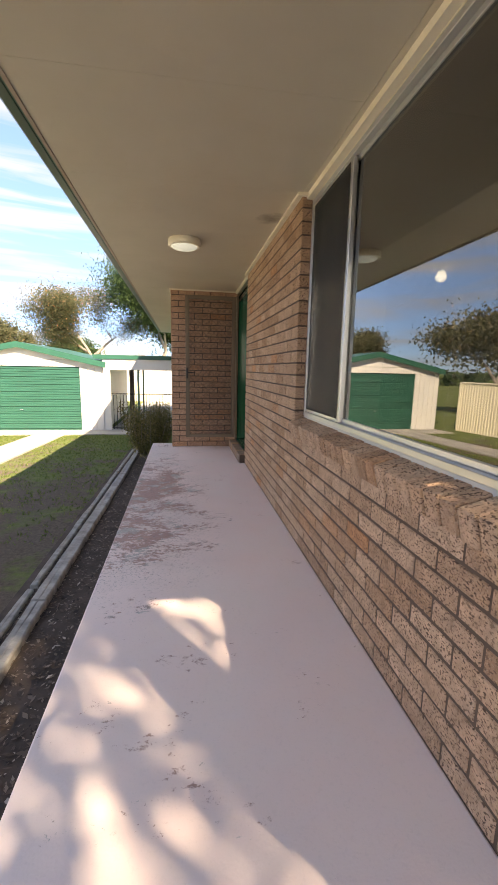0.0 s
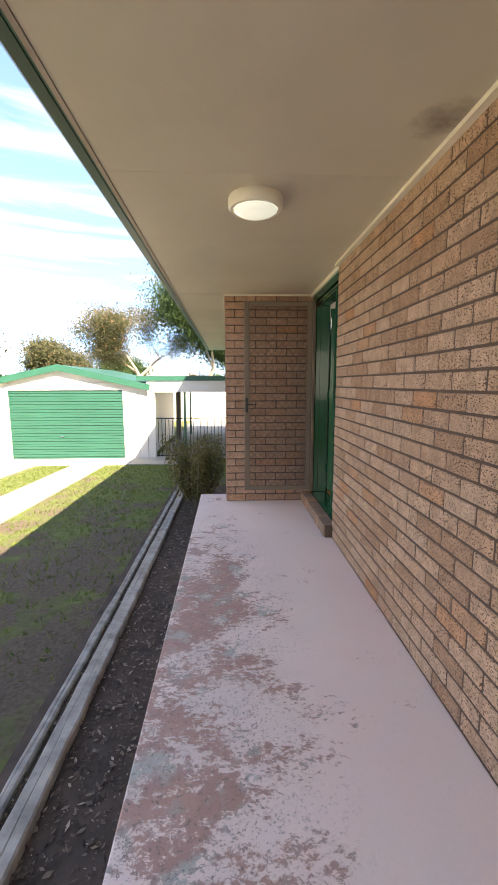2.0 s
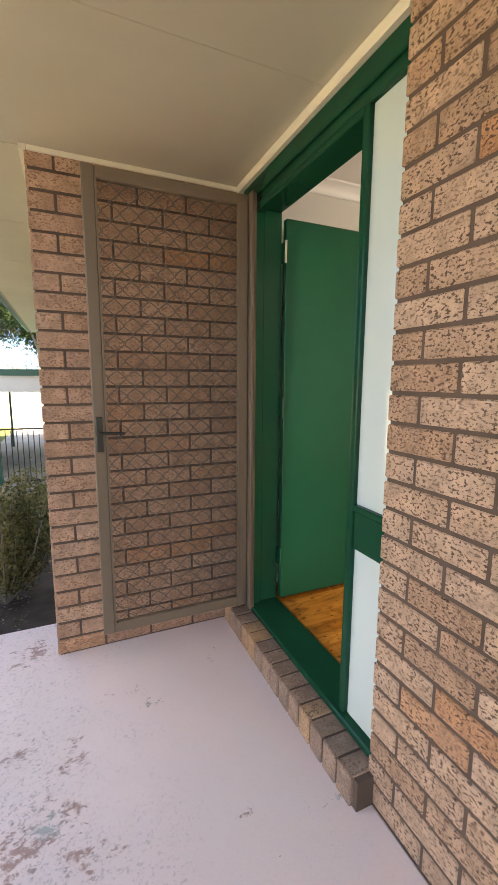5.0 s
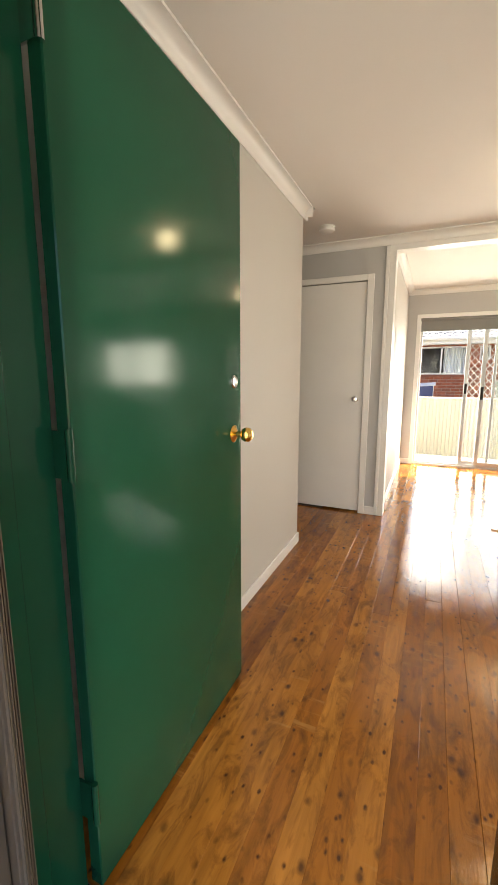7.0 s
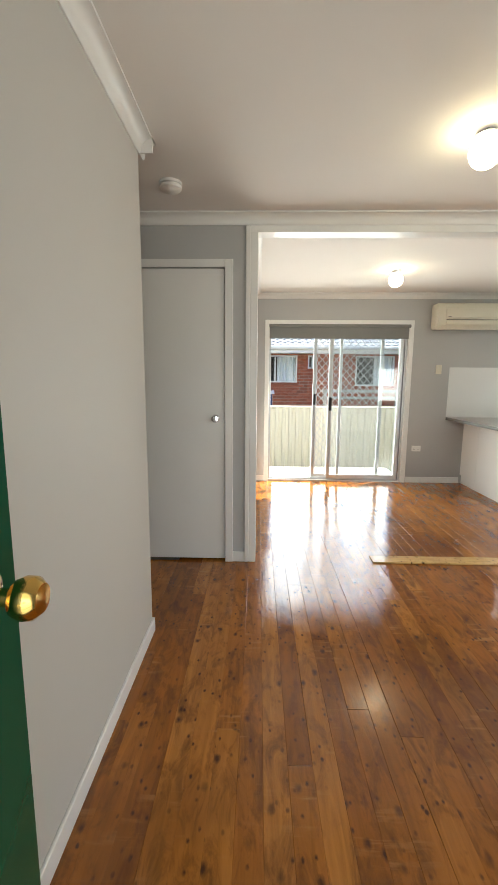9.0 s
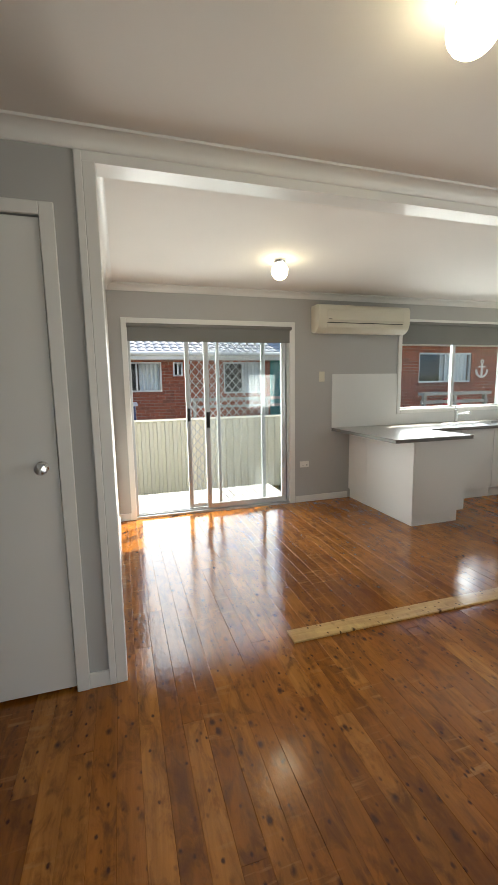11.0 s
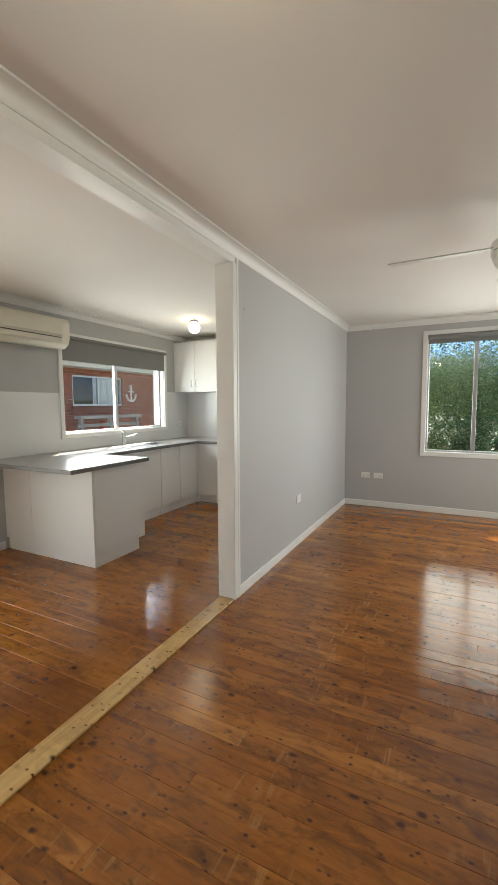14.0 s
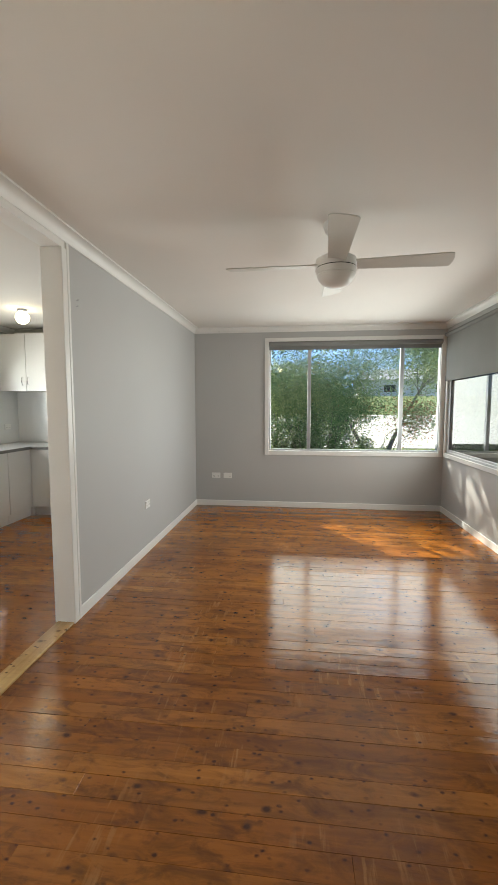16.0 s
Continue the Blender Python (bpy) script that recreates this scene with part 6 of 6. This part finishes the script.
for tx, ty, th, ts in ((-10.5, 36, 5.2, 61), (-4.5, 34, 5.6, 62), (0.5, 37, 5.4, 63), (-15, 38, 5.0, 64), (-22, 44, 6.0, 65)):
    tree("hedge_tree", (tx, ty, -1.1), th, 0.9, ts, LEAF_OLIVE, 14000, 0.09, "low olive green tree behind the garage", 0.18, 0.0, 0.16)
tree("side_tree", (-16, 2, -1.1), 6.0, 0.8, 31, LEAF_DARK, 30000, 0.08, "dark green tree beyond the side fence", 0.28, 0.0, 0.25)
tree("side_tree", (-18, -5, -1.1), 7.0, 0.8, 32, LEAF_DARK, 26000, 0.09, "dark green tree beyond the side fence", 0.28, 0.0, 0.25)
tree("side_tree", (-14, 12, -1.1), 6.5, 0.8, 33, LEAF_OLIVE, 24000, 0.08, "olive tree beyond the side fence", 0.28, 0.0, 0.25)
tree("garden_tree", (0.55, -9.6, -0.75), 5.0, 0.9, 41, LEAF_BRIGHT, 26000, 0.040, "feathery light green garden tree outside the window", 0.24, 0.1, 0.07, (LEAF_RUST, 500), slim=0.2)
tree("garden_tree", (2.6, -10.4, -0.75), 4.8, 0.8, 42, LEAF_BRIGHT, 17000, 0.038, "leafy green garden tree outside the window", 0.26, 0.15, 0.09, slim=0.25)
tree("garden_tree", (0.2, -9.0, -0.75), 3.0, 0.7, 43, LEAF_RUST, 2200, 0.034, "small garden tree with rusty leaves outside the window", 0.3, 0.2, 0.035, (LEAF_BRIGHT, 4000), slim=0.25)
tree("garden_tree", (1.75, -9.0, -0.75), 3.9, 0.75, 47, LEAF_SHRUB, 16000, 0.032, "dense blue-green garden tree outside the window", 0.24, 0.0, 0.06, slim=0.35)
tree("garden_tree", (-0.5, -12.0, -0.5), 5.6, 0.9, 49, LEAF_BRIGHT, 22000, 0.045, "tall feathery green tree by the street", 0.27, 0.1, 0.09, slim=0.22)
# added out of view: its crown breaks up the sun on the porch
tree("sun_filter_tree", (4.3, -12.4, -0.8), 10.5, 0.6, 44, LEAF_DARK, 68000, 0.06, "added tall slender dark green tree that filters the sun onto the porch", 0.30, 0.0, 0.16)


def bush(name, at, w, h, seed, mat, count, size, label):
    r = random.Random(seed)
    ob = thing(name, at, label, "bush")
    wood, verts, faces, base = bmesh.new(), [], [], Vector(at)
    for _ in range(46):
        a, e = r.uniform(0, 6.28), r.uniform(0.1, 1)
        tip = base + Vector((math.cos(a) * w * e, math.sin(a) * w * e, h * r.uniform(0.65, 1.05)))
        mid = base + (tip - base) * 0.5 + Vector((math.cos(a), math.sin(a), 0)) * w * 0.15
        rod(wood, base, mid, 0.008, 0.006, 5, False)
        rod(wood, mid, tip, 0.006, 0.003, 5, False)
        for _k in range(count // 46):
            f = r.uniform(0.25, 1.04)
            p = (base.lerp(mid, f * 2) if f < 0.5 else mid.lerp(tip, f * 2 - 1)) + Vector((r.gauss(0, 1), r.gauss(0, 1), r.gauss(0, 1))) * 0.05
            u = Vector((r.gauss(0, 1), r.gauss(0, 1), r.gauss(0, 1))).normalized()
            q = u.orthogonal().normalized()
            s, i = size * r.uniform(0.6, 1.4), len(verts)
            verts += [p - u * s, p + q * s * 0.5, p + u * s, p - q * s * 0.5]
            faces.append((i, i + 1, i + 2, i + 3))
    part("stems", wood, BARK, ob)
    me = bpy.data.meshes.new("leaves")
    me.from_pydata(verts, [], faces)
    me.materials.append(mat)
    under(new("leaves", me), ob)


bush("porch_bush", (-1.52, 3.35, ground_z(-1.5, 3.3)), 0.62, 1.2, 3, LEAF_BUSH, 11000, 0.02, "twiggy olive bush beside the brick corner")
bush("garden_bush", (1.62, -7.9, -0.65), 0.7, 1.95, 6, LEAF_SHRUB, 15000, 0.026, "dense dark blue-green shrub outside the window")
bush("garden_bush", (0.75, -8.2, -0.65), 0.6, 1.4, 7, LEAF_BRIGHT, 6000, 0.028, "low bright yellow-green shrub outside the window")
bush("garden_bush", (2.55, -7.9, -0.65), 0.75, 1.85, 9, LEAF_BRIGHT, 8000, 0.028, "green shrub outside the window")

# street and houses across it
setting("road", laid(-60, 60, -25, -14.5, 0.02, 0.3, 11), LANDING, "pale grey street and crossing in bright sun", "road")


def far_house(x, y, w, lab, g=-0.9):
    ob = thing("street_house", (x, y, g), lab, "house", "houses across the street")
    sgn = 1 if y < 0 else -1
    part("wall", boxes((x - w / 2, x + w / 2, y - 4, y + 4, g, g + 2.8)), WHITE_OUT, ob)
    bm = bmesh.new()
    q = [bm.verts.new(p) for p in ((x - w / 2 - 0.5, y - 4.5, g + 2.8), (x + w / 2 + 0.5, y - 4.5, g + 2.8), (x + w / 2 + 0.5, y + 4.5, g + 2.8), (x - w / 2 - 0.5, y + 4.5, g + 2.8), (x - w / 2 + 3, y, g + 4.6), (x + w / 2 - 3, y, g + 4.6))]
    for f in ((0, 1, 5, 4), (2, 3, 4, 5), (1, 2, 5), (3, 0, 4), (3, 2, 1, 0)):
        bm.faces.new([q[i] for i in f])
    part("roof", bm, ROOF_TILE, ob)
    for dx in (-0.28, 0.22):
        wn_ = part("window", boxes((x + dx * w - 0.9, x + dx * w + 0.9, y + sgn * 4 - 0.03, y + sgn * 4 + 0.03, g + 1.0, g + 2.2)), WHITE_OUT, ob)
        part("pane", boxes((x + dx * w - 0.8, x + dx * w + 0.8, y + sgn * 4 + 0.03 * sgn - 0.012, y + sgn * 4 + 0.03 * sgn + 0.012, g + 1.1, g + 2.1)), BLACK, wn_)


far_house(-14, -64, 14, "pale house with a grey roof across the street", 2.3)
far_house(14, -50, 13, "pale house with a grey roof across the street", 2.3)
far_house(-24, 2, 10, "pale neighbouring house beyond the side fence")
far_house(-12, 60, 14, "pale house far beyond the garage")
BNZ = ground_z(-0.8, -26.5)
bn = thing("wheelie_bin", (-0.8, -26.5, BNZ), "green wheelie bin at the kerb", "bin")
part("body", soft(boxes((-1.1, -0.5, -26.8, -26.2, BNZ, BNZ + 0.95)), 0.04, 2), GREEN_ROOF, bn)
part("lid", soft(boxes((-1.13, -0.47, -26.85, -26.15, BNZ + 0.95, BNZ + 1.02)), 0.03, 2), GREEN_ROOF, bn)

# distant woods all round
r = random.Random(77)
verts, faces = [], []
for _ in range(26000):
    a = r.uniform(0, 6.283)
    d = r.uniform(75, 110)
    h = 3.2 + 2.6 * noise.noise((math.cos(a) * 4, math.sin(a) * 4, 0)) + 1.5 * noise.noise((math.cos(a) * 17, math.sin(a) * 17, 3))
    o = Vector((math.cos(a) * d, math.sin(a) * d, -1 + max(0.4, h) * r.random() ** 0.7))
    u = Vector((r.gauss(0, 1), r.gauss(0, 1), r.gauss(0, 1))).normalized()
    q = u.orthogonal().normalized()
    s, i = r.uniform(0.5, 1.1), len(verts)
    verts += [o - u * s, o + q * s * 0.6, o + u * s, o - q * s * 0.6]
    faces.append((i, i + 1, i + 2, i + 3))
me = bpy.data.meshes.new("distant_woods")
me.from_pydata(verts, [], faces)
me.materials.append(LEAF_DARK)
tagged(new("distant_woods", me), "far line of dark trees", "trees", "", "stuff")

# ---- bricks ----
BW, BH, BD = 0.229, CO - 0.0115, 0.088
full = block_mesh("brick", BD, BW, BH, 0.004, BRICK)
half = block_mesh("brick", BD, 0.110, BH, 0.004, BRICK)
jit = random.Random(9)


def lay_y(parent, y_a, y_b, z0, courses, x, far_face=False):
    """Stretcher bond along y between y_a and y_b, from the end y_b."""
    for c in range(courses):
        z = z0 + CO * (c + 0.5)
        y, first = y_b, c % 2
        while y - 0.05 > y_a:
            w = 0.110 if first else BW
            first = 0
            if y - w - 0.060 < y_a:
                w = y - y_a
            me = full if w > 0.17 else half
            ob = piece("brick", me, (x + BD / 2 + jit.uniform(0, 0.003), y - w / 2, z), parent)
            if w not in (BW, 0.110):
                ob.scale = (1, w / (BW if me is full else 0.110), 1)
            y -= w + 0.010


lay_y(wall_front, WY1, 0.0, PORCH, 28, 0.0)
lay_y(wall_sill, SOUTH - 0.16, WY1, PORCH, 9, 0.0)
lay_y(wall_corner, SOUTH - 0.16, WY0, PORCH + 9 * CO, 19, 0.0)
full_x = block_mesh("brick", BW, BD, BH, 0.004, BRICK_SMOOTH)
half_x = block_mesh("brick", 0.110, BD, BH, 0.004, BRICK_SMOOTH)
for c in range(28):
    z, x, first = PORCH + CO * (c + 0.5), -0.98, c % 2
    while x < -0.03:
        w = 0.110 if first else BW
        first = 0
        if x + w + 0.09 > 0.03:
            w = 0.03 - x
        ob = piece("brick", full_x if w > 0.17 else half_x, (x + w / 2, 1.207 + BD / 2 + jit.uniform(0, 0.003), z), wall_entry)
        if w not in (BW, 0.110):
            ob.scale = (w / (BW if w > 0.17 else 0.110), 1, 1)
        x += w + 0.010
# sloping brick-on-edge sill
sillm = block_mesh("sill_brick", 0.150, 0.078, 0.105, 0.005, BRICK)
k, y = 0, WY1 - 0.03
while y > SOUTH - 0.1:
    piece("sill_brick", sillm, (0.040, y - 0.02, 0.682 + jit.uniform(-0.002, 0.002)), wall_sill, radians(-14))
    y -= 0.0865
stepm = block_mesh("step_brick", 0.18, 0.077, 0.112, 0.004, BRICK_STEP)
y = 1.15
while y > -0.02:
    piece("step_brick", stepm, (0.012, y, PORCH + 0.058), step)
    y -= 0.0862
# neighbour's bricks, too far to pick apart
for fx, fwall, fsegs in fronts:
    verts, faces = [], []
    for a0, a1, a2, a3, a4, a5 in fsegs:
        z, row = a4, 0
        while z < a5 - 0.02:
            y = a2 - (0.12 if row % 2 else 0)
            while y < a3:
                y0, y1 = max(a2, y), min(a3, y + 0.23)
                if y1 - y0 > 0.02 and z > -0.4:
                    i = len(verts)
                    z1 = min(a5, z + 0.076)
                    verts += [(fx, y0, z), (fx, y1, z), (fx, y1, z1), (fx, y0, z1), (fx + 0.02, y0, z), (fx + 0.02, y1, z), (fx + 0.02, y1, z1), (fx + 0.02, y0, z1)]
                    faces += [(i, i + 3, i + 2, i + 1), (i, i + 1, i + 5, i + 4), (i + 3, i + 7, i + 6, i + 2), (i, i + 4, i + 7, i + 3), (i + 1, i + 2, i + 6, i + 5)]
                y += 0.24
            z += 0.086
            row += 1
    me = bpy.data.meshes.new("bricks")
    me.from_pydata(verts, [], faces)
    me.materials.append(BRICK_RED)
    tagged(under(new("bricks", me), fwall), kind="stuff")

# ---- floor boards ----
floor = setting("floor", boxes((0.13, EAST + 0.02, SOUTH - 0.05, 4.25, -0.06, -0.012), (0.05, 0.13, 0.0, 1.12, -0.06, -0.034)), BARK, "varnished knotty pine board floor", "floor")
PW = 0.0862
rb_ = random.Random(12)
rows = int((1.22 - SOUTH) / PW) + 1
for k in range(rows):
    y0 = SOUTH + k * PW
    y1 = y0 + PW
    if y1 - y0 < 0.02:
        continue
    x = 0.132 if y0 < -0.05 or y0 > 1.1 else 0.201
    cuts = [x]
    while x < EAST:
        x += rb_.uniform(1.3, 3.4)
        cuts.append(min(x, EAST + 0.0))
        if EAST - x < 0.5:
            cuts[-1] = EAST
            break
    for a, b in zip(cuts, cuts[1:]):
        h = rb_.uniform(-0.0003, 0.0003)
        k0, k1 = h + rb_.uniform(-0.0009, 0.0009), h + rb_.uniform(-0.0009, 0.0009)
        e = 0.0011
        vs = [(a, y0, -0.012), (b, y0, -0.012), (b, y1, -0.012), (a, y1, -0.012), (a, y0, h - e), (b, y0, h - e), (b, y1, h - e), (a, y1, h - e),
              (a + e, y0 + e, k0), (b - e, y0 + e, k0), (b - e, y1 - e, k1), (a + e, y1 - e, k1)]
        me = bpy.data.meshes.new("board")
        me.from_pydata(vs, [], [(0, 3, 2, 1), (8, 9, 10, 11), (0, 1, 5, 4), (1, 2, 6, 5), (2, 3, 7, 6), (3, 0, 4, 7), (4, 5, 9, 8), (5, 6, 10, 9), (6, 7, 11, 10), (7, 4, 8, 11)])
        me.materials.append(BOARD)
        under(new("board", me), floor)
for k in range(34):
    y0 = SOUTH + rows * PW + k * PW
    vs = [(2.475, y0, 0), (MID, y0, 0), (MID, y0 + PW - 0.0012, 0), (2.475, y0 + PW - 0.0012, 0), (2.475, y0, -0.012), (MID, y0, -0.012), (MID, y0 + PW - 0.0012, -0.012), (2.475, y0 + PW - 0.0012, -0.012)]
    me = bpy.data.meshes.new("board")
    me.from_pydata(vs, [], [(0, 1, 2, 3), (4, 7, 6, 5), (0, 4, 5, 1), (1, 5, 6, 2), (2, 6, 7, 3), (3, 7, 4, 0)])
    me.materials.append(BOARD)
    under(new("board", me), floor)
